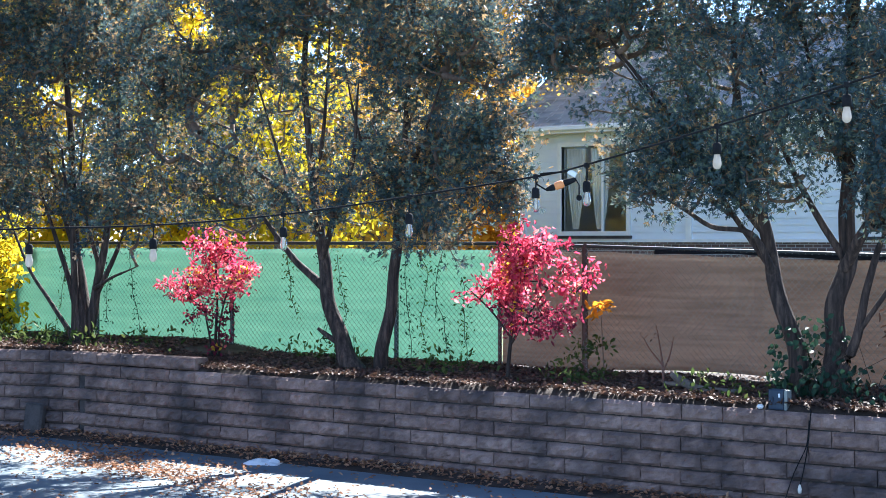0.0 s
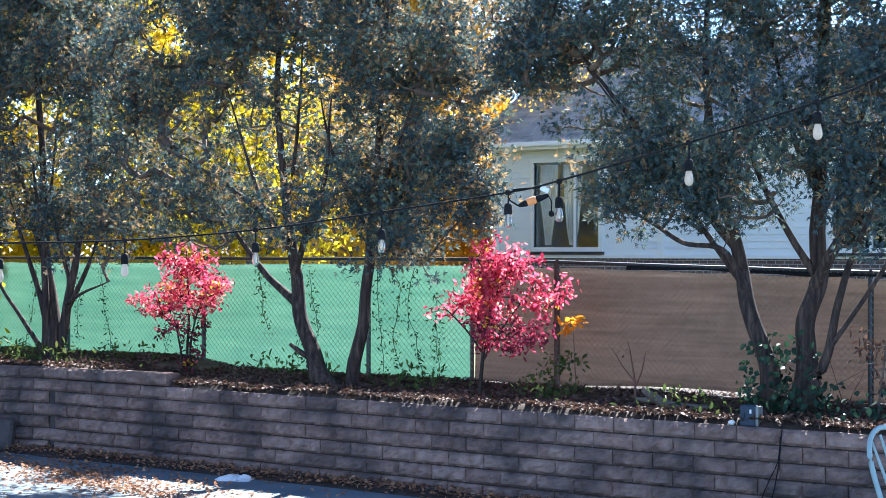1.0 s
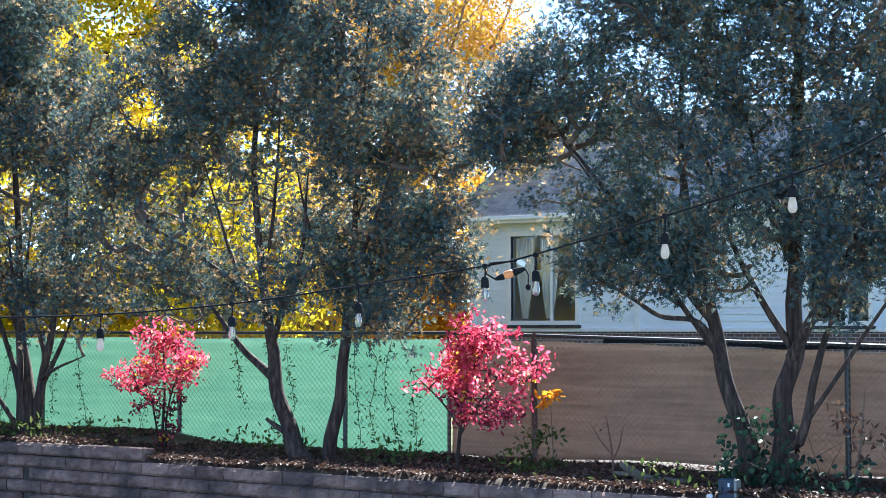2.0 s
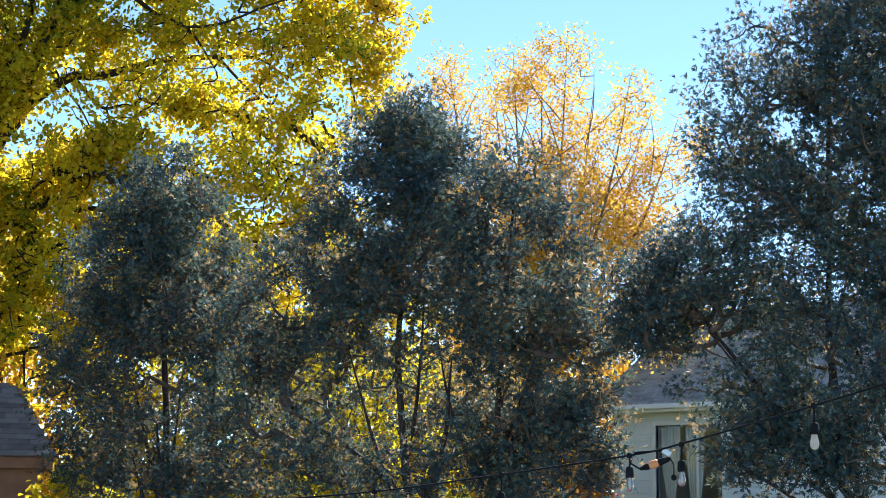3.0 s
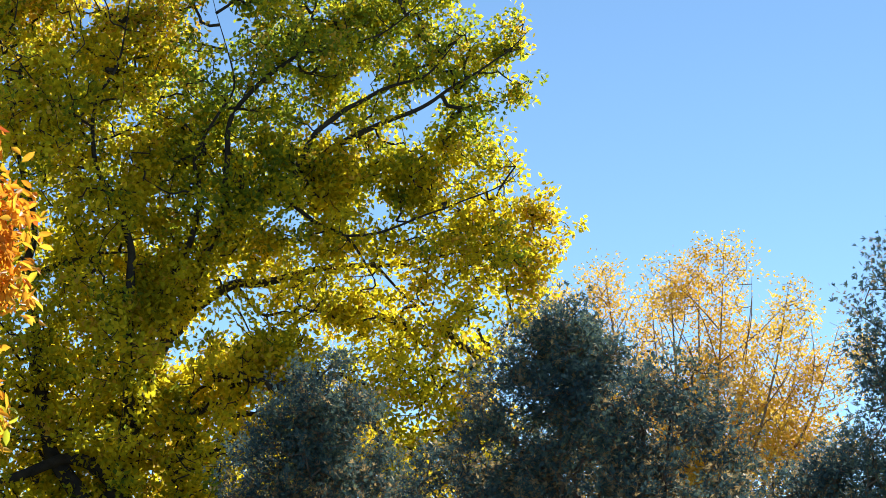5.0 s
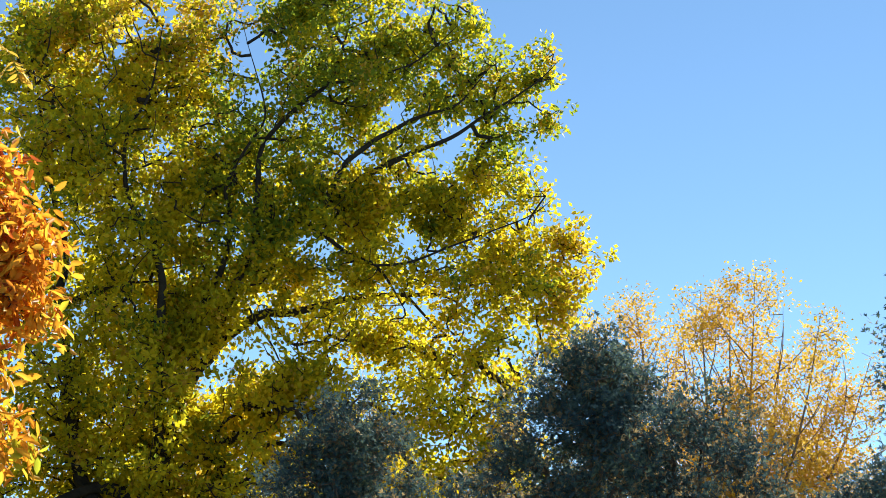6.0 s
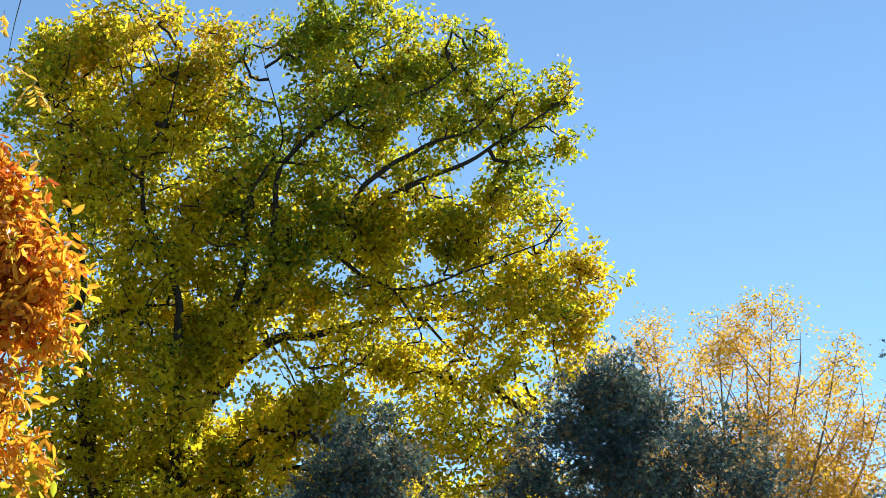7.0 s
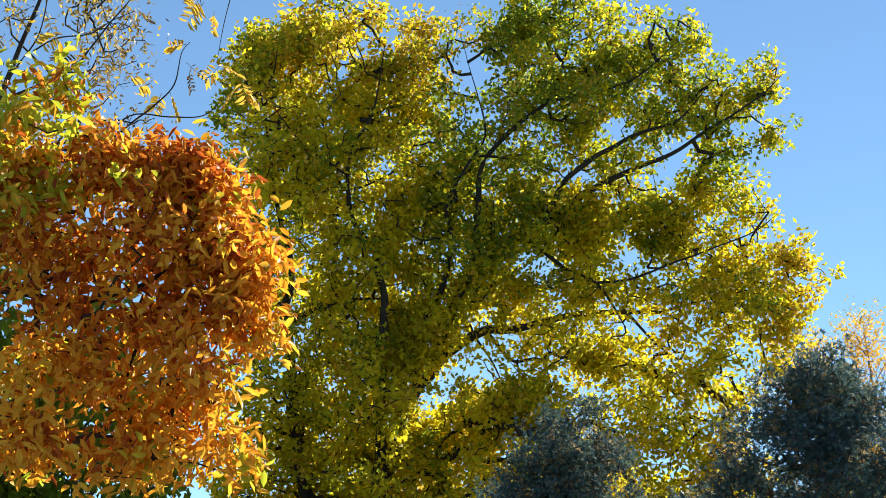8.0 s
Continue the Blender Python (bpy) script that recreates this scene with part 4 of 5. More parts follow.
# below a set height most clumps take the darker copy, painting in shade
SHRUB = [(lambda c: 1.0 - 0.75 * (c[:, 2] < 1.6 + 0.16 * (c[:, 0] > -11)), M_RED, "folded", 0.062, 0.036, 11, 0.12, 0.3), (lambda c: 0.1 + 0.85 * (c[:, 2] < 1.62 + 0.16 * (c[:, 0] > -11)), M_REDSHADE, "folded", 0.06, 0.034, 12, 0.12, 0.5),
         (lambda c: 0.06 + 0.5 * (np.abs(c[:, 0] + 9.95) < 0.14) * (np.abs(c[:, 2] - 2.1) < 0.14), M_GOLD, "folded", 0.055, 0.034, 10, 0.1, 0.3)]
tree("red_shrub", (-14.71, 1.1, 1.0), "small crimson-leaved shrub on thin stems", "shrub",
     [([(-14.72, 1.1, 0.92), (-14.73, 1.1, 1.3), (-14.7, 1.1, 1.8), (-14.75, 1.1, 2.5)], [0.022, 0.018, 0.012, 0.005]),
      ([(-14.68, 1.12, 0.92), (-14.66, 1.1, 1.4), (-14.45, 1.1, 1.9), (-14.1, 1.1, 2.15)], [0.016, 0.013, 0.009, 0.004]),
      ([(-14.75, 1.08, 0.95), (-14.82, 1.05, 1.35), (-14.95, 1.05, 1.6), (-15.5, 1.0, 1.88)], [0.014, 0.012, 0.009, 0.004])],
     [((-14.75, 1.1, 2.3), (0.38, 0.33, 0.3), 62), ((-14.62, 1.1, 1.95), (0.55, 0.4, 0.26), 60), ((-15.15, 1.05, 1.85), (0.42, 0.3, 0.2), 34), ((-14.2, 1.1, 2.12), (0.34, 0.25, 0.13), 18), ((-14.75, 1.1, 1.6), (0.36, 0.28, 0.18), 22), ((-14.68, 1.1, 1.22), (0.14, 0.1, 0.2), 10)],
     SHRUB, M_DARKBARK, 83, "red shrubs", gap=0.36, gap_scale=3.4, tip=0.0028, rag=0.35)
tree("red_shrub", (-10.02, 0.7, 0.95), "bushy crimson-leaved shrub on a slim trunk", "shrub",
     [([(-10.04, 0.7, 0.88), (-10.0, 0.7, 1.3), (-9.95, 0.7, 1.7), (-9.85, 0.7, 2.4)], [0.023, 0.02, 0.016, 0.006]),
      ([(-9.98, 0.7, 1.35), (-9.75, 0.72, 1.7), (-9.4, 0.75, 2.1)], [0.015, 0.011, 0.005]),
      ([(-9.98, 0.7, 1.4), (-10.2, 0.68, 1.65), (-10.55, 0.65, 1.95)], [0.013, 0.01, 0.004])],
     [((-9.78, 0.7, 2.3), (0.36, 0.36, 0.3), 66), ((-9.5, 0.7, 2.08), (0.42, 0.38, 0.3), 60), ((-9.95, 0.7, 2.0), (0.36, 0.34, 0.26), 52), ((-10.25, 0.68, 1.88), (0.34, 0.28, 0.2), 30), ((-9.65, 0.7, 1.62), (0.52, 0.36, 0.24), 48), ((-9.85, 0.7, 2.55), (0.16, 0.16, 0.14), 9)],
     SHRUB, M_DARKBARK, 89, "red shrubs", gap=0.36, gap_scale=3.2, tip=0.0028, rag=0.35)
tree("yellow_shrub", (-19.2, 1.0, 1.0), "yellow-leaved shrub beside the fence", "shrub",
     [([(-19.3, 1.0, 0.95), (-19.2, 1.0, 1.8), (-19.1, 1.0, 2.8)], [0.04, 0.03, 0.01])],
     [((-19.3, 1.0, 2.2), (0.75, 0.6, 0.9), 130), ((-19.0, 0.9, 1.4), (0.6, 0.5, 0.4), 60)],
     [(1.0, M_YELLOW, "folded", 0.12, 0.07, 14, 0.2, 0.5), (0.4, M_WEED, "folded", 0.1, 0.06, 8, 0.2, 0.4)], M_GREYBARK, 97, gap=0.3, tip=0.004)
for k, (bx, by, rz, s) in enumerate(((-21.5, 9.5, 3.4, 2.2), (-22.0, 12.5, 3.6, 2.2), (-25.5, 11.5, 4.0, 2.6), (-24.2, 17.6, 4.4, 1.5))):
    tree("yellow_shrub", (bx, by, 0.84), "sunlit yellow-leaved bush beyond the fence", "shrub",
         [([(bx, by, 0.8), (bx + 0.1, by, rz), (bx + 0.2, by, rz + 1.2)], [0.08, 0.05, 0.01])],
         [((bx, by, rz + 0.2), (s, 1.3, 2.2), 300)],
         [(1.0, M_AMBER if k % 2 else M_YELLOW, "diamond", 0.12, 0.075, 20, 0.34, 0.5)], M_GREYBARK, 101 + k, "bushes beyond the fence", gap=0.35, tip=0.006)

# tree line far beyond the fence
for k, (bx, by, h, s, mat) in enumerate(((-25.8, 22.6, 4.8, 2.2, M_GOLD), (-29.8, 10.4, 5.4, 2.8, M_YELLOW), (-24.0, 27.0, 5.5, 2.6, M_GOLD), (-28.5, 17.5, 5.8, 2.8, M_YELLOW), (-29.0, 14.2, 6.0, 2.8, M_YELLOW), (-33.0, 9.2, 6.4, 2.8, M_GOLD), (-35.5, 7.0, 4.4, 2.8, M_YELLOW), (-36.0, 2.0, 4.6, 3.0, M_GREENY), (-30.0, 23.0, 5.0, 2.6, M_GOLD), (-35.0, -4.0, 4.6, 3.0, M_YELLOW), (-28.0, -4.5, 6.8, 2.8, M_GREENY), (-26.0, -9.0, 6.5, 2.8, M_DARKGREEN), (-26.8, -2.2, 6.0, 2.6, M_GREENY))):
    tree("autumn_tree", (bx, by, 0.84), "distant low tree in autumn colour beyond the fence", "tree",
         [([(bx, by, 0.7), (bx + 0.1, by, h * 0.6), (bx - 0.1, by, h + 1.5)], [0.16, 0.12, 0.03]), ([(bx, by, h * 0.4), (bx + 1.0, by, h)], [0.08, 0.03]), ([(bx, by, h * 0.4), (bx - 1.0, by, h)], [0.08, 0.03])],
         [((bx, by, h - 0.4), (s, 1.6, h * 0.75), 700 if bx > -29 and by < 0 else 300), ((bx, by, 2.6), (3.4, 1.6, 1.8), 260)],
         [(1.0, mat, "diamond", 0.24, 0.17, 14, 0.5, 0.6)], M_GREYBARK, 201 + k, "tree line beyond the fence", gap=0.3, tip=0.008)

# ash-like tree: long twigs with hanging compound leaves
def build_ash():
    rng = np.random.default_rng(5)
    top = root("ash_tree", (-12.09, -10.48, 0.0), "sparse tree with drooping orange compound leaves on long twigs", "tree")
    limbs = [([(-12.09, -10.48, -0.05), (-12.10, -10.50, 3.0), (-12.09, -10.48, 5.79)], [0.07, 0.05, 0.03]),
             ([(-12.09, -10.48, 5.79), (-11.94, -9.94, 6.29), (-11.74, -9.34, 6.55), (-11.58, -8.93, 6.80), (-11.48, -8.69, 7.08), (-11.42, -8.56, 7.24), (-11.37, -8.45, 7.43), (-11.36, -8.43, 7.70), (-11.34, -8.38, 7.81)], [0.028, 0.022, 0.016, 0.011, 0.008, 0.007, 0.006, 0.004, 0.0025]),
             ([(-11.58, -8.93, 6.80), (-11.50, -8.73, 7.11), (-11.37, -8.45, 7.15), (-11.26, -8.22, 7.20), (-11.20, -8.09, 7.37)], [0.008, 0.006, 0.006, 0.0045, 0.002]),
             ([(-11.94, -9.94, 6.29), (-11.87, -9.72, 6.94), (-11.76, -9.40, 7.24), (-11.68, -9.18, 7.43), (-11.64, -9.08, 7.62), (-11.59, -8.97, 7.86), (-11.55, -8.85, 8.09), (-11.52, -8.79, 8.30)], [0.016, 0.013, 0.011, 0.009, 0.008, 0.007, 0.005, 0.003]),
             ([(-11.79, -9.48, 7.51), (-11.73, -9.33, 7.65), (-11.65, -9.10, 7.74), (-11.59, -8.95, 7.89), (-11.52, -8.80, 8.00)], [0.007, 0.006, 0.005, 0.004, 0.002]),
             ([(-11.87, -9.72, 6.94), (-11.82, -9.58, 7.35), (-11.78, -9.46, 7.66), (-11.77, -9.44, 8.11)], [0.01, 0.008, 0.006, 0.004]),
             ([(-11.58, -8.93, 6.80), (-11.55, -8.86, 6.90), (-11.51, -8.77, 6.96), (-11.48, -8.70, 7.16)], [0.005, 0.004, 0.003, 0.002]),
             ([(-11.38, -8.46, 8.47), (-11.34, -8.38, 8.28), (-11.32, -8.33, 8.14)], [0.006, 0.004, 0.002]),
             ([(-11.20, -8.08, 8.65), (-11.23, -8.15, 8.08), (-11.24, -8.17, 7.67)], [0.006, 0.004, 0.002]),
             ([(-11.38, -8.46, 8.47), (-11.28, -8.24, 8.59), (-11.20, -8.08, 8.65)], [0.006, 0.006, 0.006]),
             ([(-11.77, -9.44, 8.11), (-11.62, -9.02, 8.45), (-11.38, -8.46, 8.47)], [0.006, 0.007, 0.006])]
    runs = [smooth_line(p, r) for p, r in limbs]
    V, F = tubes([(local(top, p), r) for p, r in runs], 7)
    array_mesh("trunk", V, F, M_DARKBARK, top, smooth=True)
    anchors = [(np.array(q), 1) for q in ((-11.33, -8.36, 8.19), (-11.31, -8.32, 8.17), (-11.27, -8.24, 8.11), (-11.45, -8.63, 7.39), (-11.41, -8.53, 7.34), (-11.38, -8.48, 7.37), (-11.24, -8.16, 7.66), (-11.23, -8.15, 7.64), (-11.15, -7.99, 7.56), (-11.12, -7.92, 7.47), (-11.35, -8.40, 7.79), (-11.73, -9.32, 7.69), (-11.16, -8.01, 7.50))]
    anchors += [(np.array(q), 0) for q in ((-11.59, -8.97, 7.87), (-11.56, -8.90, 7.78), (-11.65, -9.11, 7.52), (-11.61, -9.02, 7.46), (-11.57, -8.91, 7.61), (-11.81, -9.53, 7.89), (-11.72, -9.28, 7.60), (-11.77, -9.44, 7.86), (-11.84, -9.64, 7.77), (-11.55, -8.86, 7.99), (-11.72, -9.30, 7.41), (-11.68, -9.18, 7.77), (-11.58, -8.93, 7.43), (-11.55, -8.86, 7.67), (-11.86, -9.70, 7.61), (-11.51, -8.75, 7.96), (-11.66, -9.12, 7.93), (-11.34, -8.39, 7.63), (-11.33, -8.36, 7.57))]
    for kind, mat in ((0, M_DARKLEAF), (1, M_AMBER)):
        P, D, stems = [], [], []
        for q, k in anchors:
            if k != kind:
                continue
            d = unit(np.array([rng.normal() * 0.7, rng.normal() * 0.7, -0.5 - rng.random() * 0.6]))
            s = unit(np.cross(d, rand_dirs(rng, 1)[0]))
            ln = rng.uniform(0.14, 0.22)
            stems.append((local(top, [q, q + d * ln * 0.5 - np.array([0, 0, 0.01]), q + d * ln]), [0.0025, 0.002, 0.001]))
            for t in np.linspace(0.25, 1, 5):
                for sg in (1, -1):
                    P.append(q + d * ln * t)
                    D.append(s * sg + d * 0.5)
        n = len(P)
        V, F = leaves(local(top, np.array(P)), np.array(D), rand_dirs(rng, n), rng.uniform(0.08, 0.13, n) if kind else rng.uniform(0.05, 0.085, n), rng.uniform(0.028, 0.042, n) if kind else rng.uniform(0.016, 0.026, n), "folded")
        array_mesh("crown", V, F, mat, top)["kind"] = "stuff"
        V, F = tubes(stems, 4)
        array_mesh("leaf_stalk", V, F, M_GREYBARK, top)["kind"] = "stuff"


M_DARKLEAF = surface("dull_brown_leaves", [(0.07, 0.045, 0.03), (0.2, 0.13, 0.05), (0.4, 0.25, 0.07)], 2, 0.5, 0, 9, glow=0.4, island=0.7)
build_ash()
tree("willow_tree", (-19.4, -8.0, 0.0), "thin-leaved tree with fine drooping twigs", "tree",
     [([(-19.4, -8.0, -0.05), (-19.3, -7.9, 5), (-19.1, -7.4, 9.0), (-18.9, -6.8, 12.2)], [0.14, 0.09, 0.05, 0.012])],
     [((-18.9, -6.6, 11.0), (0.9, 1.2, 1.1), 90), ((-19.2, -7.2, 12.3), (1.0, 1.3, 1.2), 90), ((-18.6, -5.7, 9.4), (0.7, 1.0, 0.7), 40)],
     [(0.8, M_DARKLEAF, "diamond", 0.09, 0.03, 16, 0.4, 0.8), (0.6, M_GOLD, "diamond", 0.09, 0.035, 14, 0.4, 0.8)], M_DARKBARK, 131, gap=0.35, tip=0.005)


# ---------------- house beyond the fence ----------------
def build_house():
    h = root("house", (-14.0, 19.0, 0.84), "pale blue-grey sided house with brick base and grey shingle roof", "house")
    o = np.array(h.location)

    def b(name, lo, hi, mat, parent=h, label="", bevel=0.0):
        return part(name, boxed(np.array(lo) - o, np.array(hi) - o, bevel), mat, parent, label)

    x0, x1, y0, y1, zb, ze = -22.4, -4.0, 19.0, 27.0, 2.38, 4.9
    b("brick_base", (x0 + 0.02, y0 + 0.02, 0.6), (x1, y0 + 0.25, zb), M_BRICK, label="dark brown brick base")
    b("side_wall", (x0 + 0.03, y0 + 0.25, 0.6), (x0 + 0.25, y1, ze), M_SIDING)
    b("side_wall", (x1 - 0.25, y0 + 0.25, 0.6), (x1, y1, ze), M_SIDING)
    # back wall and floor are coloured dark so the room looks unlit
    b("back_wall", (x0 + 0.25, y1 - 0.25, 0.6), (x1 - 0.25, y1, ze), M_ROOMGLOOM)
    b("room_floor", (x0 + 0.25, y0 + 0.25, 1.4), (x1 - 0.25, y1 - 0.25, 1.5), M_ROOMGLOOM)
    b("water_table", (x0, y0 - 0.05, zb), (x1, y0 + 0.2, zb + 0.07), M_TRIM, label="white sill board above the bricks")
    wins = [(-21.29, -19.53, 2.63, 4.6), (-13.9, -12.6, 2.6, 4.3)]
    z = zb + 0.07
    row = 0.15
    while z < ze - 0.02:
        top = min(z + row, ze)
        cuts = sorted([w for w in wins if w[2] < top and w[3] > z])
        xs = [x0]
        for w in cuts:
            xs += [w[0], w[1]]
        xs.append(x1)
        for a, c in zip(xs[::2], xs[1::2]):
            bm = bmesh.new()
            prof = [(y0 + 0.1, z), (y0 - 0.012, z), (y0 + 0.012, top), (y0 + 0.1, top)]
            L = [bm.verts.new(Vector((a, y, zz)) - Vector(o)) for y, zz in prof]
            R = [bm.verts.new(Vector((c, y, zz)) - Vector(o)) for y, zz in prof]
            for k in range(4):
                bm.faces.new((L[k], L[k - 1], R[k - 1], R[k]))
            bm.faces.new(L)
            bm.faces.new(R[::-1])
            part("siding_board", bm, M_SIDING, h)
        z = top
    for k, (a, c, lo, hi) in enumerate(wins):
        fr = bmesh.new()
        for p, q in (((a - 0.1, lo - 0.1), (a, hi + 0.1)), ((c, lo - 0.1), (c + 0.1, hi + 0.1)), ((a, hi), (c, hi + 0.1)), ((a, lo - 0.1), (c, lo))):
            box(fr, (p[0] - o[0], -0.04, p[1] - o[2]), (q[0] - o[0], 0.14, q[1] - o[2]))
        w = part("window", fr, M_TRIM, h, "white framed window with dark panes")
        for m in (0.62,):
            xm = a + (c - a) * m
            b("mullion", (xm - 0.03, y0 + 0.02, lo), (xm + 0.03, y0 + 0.1, hi), M_TRIM, w)
            for p, q in ((a, xm - 0.03), (xm + 0.03, c)):
                g = b("pane", (p, y0 + 0.06, lo), (q, y0 + 0.068, hi), M_GLASS, w)
                g.visible_shadow = False
        b("sill", (a - 0.14, y0 - 0.1, lo - 0.17), (c + 0.14, y0 + 0.02, lo - 0.1), M_DARKSTONE, w, "dark stone sill")
        if k == 0:
            for cx, wide, taper in ((-20.98, 0.5, (1.0, 0.95, 0.5, 0.3)), (-20.32, 0.5, (1.0, 0.9, 0.62, 0.32))):
                V = []
                for i in range(30):
                    t = i / 29
                    for zz, s in zip((4.55, 3.7, 3.05, 2.68), taper):
                        V.append((cx + (t - 0.5) * wide * s, y0 + 0.13 + 0.025 * math.sin(t * 40), zz))
                i, j = np.meshgrid(np.arange(29), np.arange(3), indexing="ij")
                q = (i * 4 + j).ravel()
                c_ob = array_mesh("curtain", np.array(V) - o, np.stack([q, q + 4, q + 5, q + 1], 1), M_CURTAIN, w, "gathered cream curtain", True)
                c_ob.modifiers.new("thick", "SOLIDIFY").thickness = 0.01
    b("corner_board", (x0 - 0.04, y0 - 0.05, zb + 0.07), (x0 + 0.1, y0 + 0.1, ze), M_TRIM)
    b("corner_board", (-18.0, y0 - 0.05, zb + 0.07), (-17.86, y0 + 0.02, ze), M_TRIM)
    b("fascia", (x0 - 0.4, y0 - 0.5, ze - 0.02), (x1 + 0.4, y0 - 0.46, ze + 0.16), M_TRIM)
    b("soffit", (x0 - 0.4, y0 - 0.46, ze - 0.01), (x1 + 0.4, y0 + 0.1, ze + 0.02), M_CURTAIN, label="cream soffit boards")
    b("gutter", (x0 - 0.42, y0 - 0.62, ze + 0.04), (x1 + 0.42, y0 - 0.5, ze + 0.15), M_TRIM, bevel=0.02)
    # shingle roof, two slopes of overlapping courses
    V, F = [], []
    rise = math.tan(radians(31))
    n = 34
    run = (y1 - y0) / 2 + 0.5
    rngs = random.Random(3)
    for side in (1, -1):
        for k in range(n):
            x = x0 - 0.45
            while x < x1 + 0.45:
                w = rngs.uniform(0.25, 0.4)
                ya, yb = run * k / n, run * (k + 1.3) / n
                ys = [(y0 - 0.5 + t) if side > 0 else (y1 + 0.5 - t) for t in (ya, min(yb, run))]
                zs = [ze + 0.16 + ya * rise + 0.02, ze + 0.16 + min(yb, run) * rise]
                i = len(V)
                V += [(x, ys[0], zs[0]), (x + w - 0.01, ys[0], zs[0]), (x + w - 0.01, ys[1], zs[1]), (x, ys[1], zs[1]), (x, ys[0], zs[0] - 0.02), (x + w - 0.01, ys[0], zs[0] - 0.02)]
                F += [(i, i + 1, i + 2, i + 3), (i + 4, i + 5, i + 1, i)]
                x += w
    r = array_mesh("roof_shingle", np.array(V) - o, F, M_ROOF, h, "grey asphalt shingles")
    r["kind"] = "stuff"
    bm = bmesh.new()
    pts = [(y0 - 0.5, ze + 0.14), ((y0 + y1) / 2, ze + 0.14 + run * rise), (y1 + 0.5, ze + 0.14)]
    A = [bm.verts.new(Vector((x0 - 0.4, y, zz)) - Vector(o)) for y, zz in pts]
    B = [bm.verts.new(Vector((x1 + 0.4, y, zz)) - Vector(o)) for y, zz in pts]
    for k in range(3):
        bm.faces.new((A[k], A[k - 1], B[k - 1], B[k]))
    bm.faces.new(A)
    bm.faces.new(B[::-1])
    part("roof_deck", bm, M_SIDING, h)


build_house()


def build_shed():
    s = root("shed", (-20.18, 1.32, 0.74), "small outbuilding with brown shingle hip roof", "shed")
    ang = math.degrees(math.atan2(0.839, 0.545))
    s.rotation_euler = (0, 0, radians(ang))
    # in its own axes: x to the right along the eave, y away, z up
    ez = 2.36
    L, depth, rz = 5.0, 3.4, 1.16
    part("wall", boxed((-L + 0.2, 0.2, -0.2), (-0.2, depth - 0.2, ez), 0.01), M_SHEDWOOD, s)
    part("fascia", boxed((-L, 0.0, ez - 0.02), (0.0, 0.05, ez + 0.14)), M_SHEDWOOD, s, "orange-brown stained fascia board")
    part("fascia", boxed((-0.05, 0.05, ez - 0.02), (0.0, depth, ez + 0.14)), M_SHEDWOOD, s)
    bm = bmesh.new()
    q = [bm.verts.new(p) for p in ((-L, -0.05, ez + 0.14), (0.05, -0.05, ez + 0.14), (0.05, depth + 0.05, ez + 0.14), (-L, depth + 0.05, ez + 0.14), (-L, depth / 2, ez + 0.14 + rz), (-0.5, depth / 2, ez + 0.14 + rz))]
    for f in ((0, 1, 5, 4), (1, 2, 5), (2, 3, 4, 5), (3, 0, 4), (3, 2, 1, 0)):
        bm.faces.new([q[k] for k in f])
    part("roof_deck", bm, M_SHEDROOF, s)
    tab = bpy.data.meshes.new("shingle")
    bm = boxed((0.004, 0, 0), (0.3, 0.17, 0.016))
    bm.to_mesh(tab)
    bm.free()
    tab.materials.append(M_SHEDROOF)
    slope = math.atan2(rz, depth / 2 + 0.05)
    run = math.hypot(rz, depth / 2 + 0.05)
    rows = 14
    for k in range(rows):
        d = run * k / rows
        right = 0.05 - 0.55 * k / rows
        x = right - (0.15 if k % 2 else 0.0)
        while x - 0.3 > -3.6:
            ob = new("shingle", tab)
            ob.parent = s
            ob.matrix_basis = pose(x - 0.305, -0.06 + d * math.cos(slope), ez + 0.15 + d * math.sin(slope) + 0.004, math.degrees(slope) - 3, 0, 0)
            x -= 0.305


build_shed()


# ---------------- string lights ----------------
def lathe(profile, at, sides=14):
    V, F = [], []
    for r, z in profile:
        for k in range(sides):
            a = 2 * math.pi * k / sides
            V.append((at[0] + r * math.cos(a), at[1] + r * math.sin(a), at[2] + z))
    n = len(profile)
    for i in range(n - 1):
        for k in range(sides):
            c = (k + 1) % sides
            F.append((i * sides + k, i * sides + c, (i + 1) * sides + c, (i + 1) * sides + k))
    return V, F


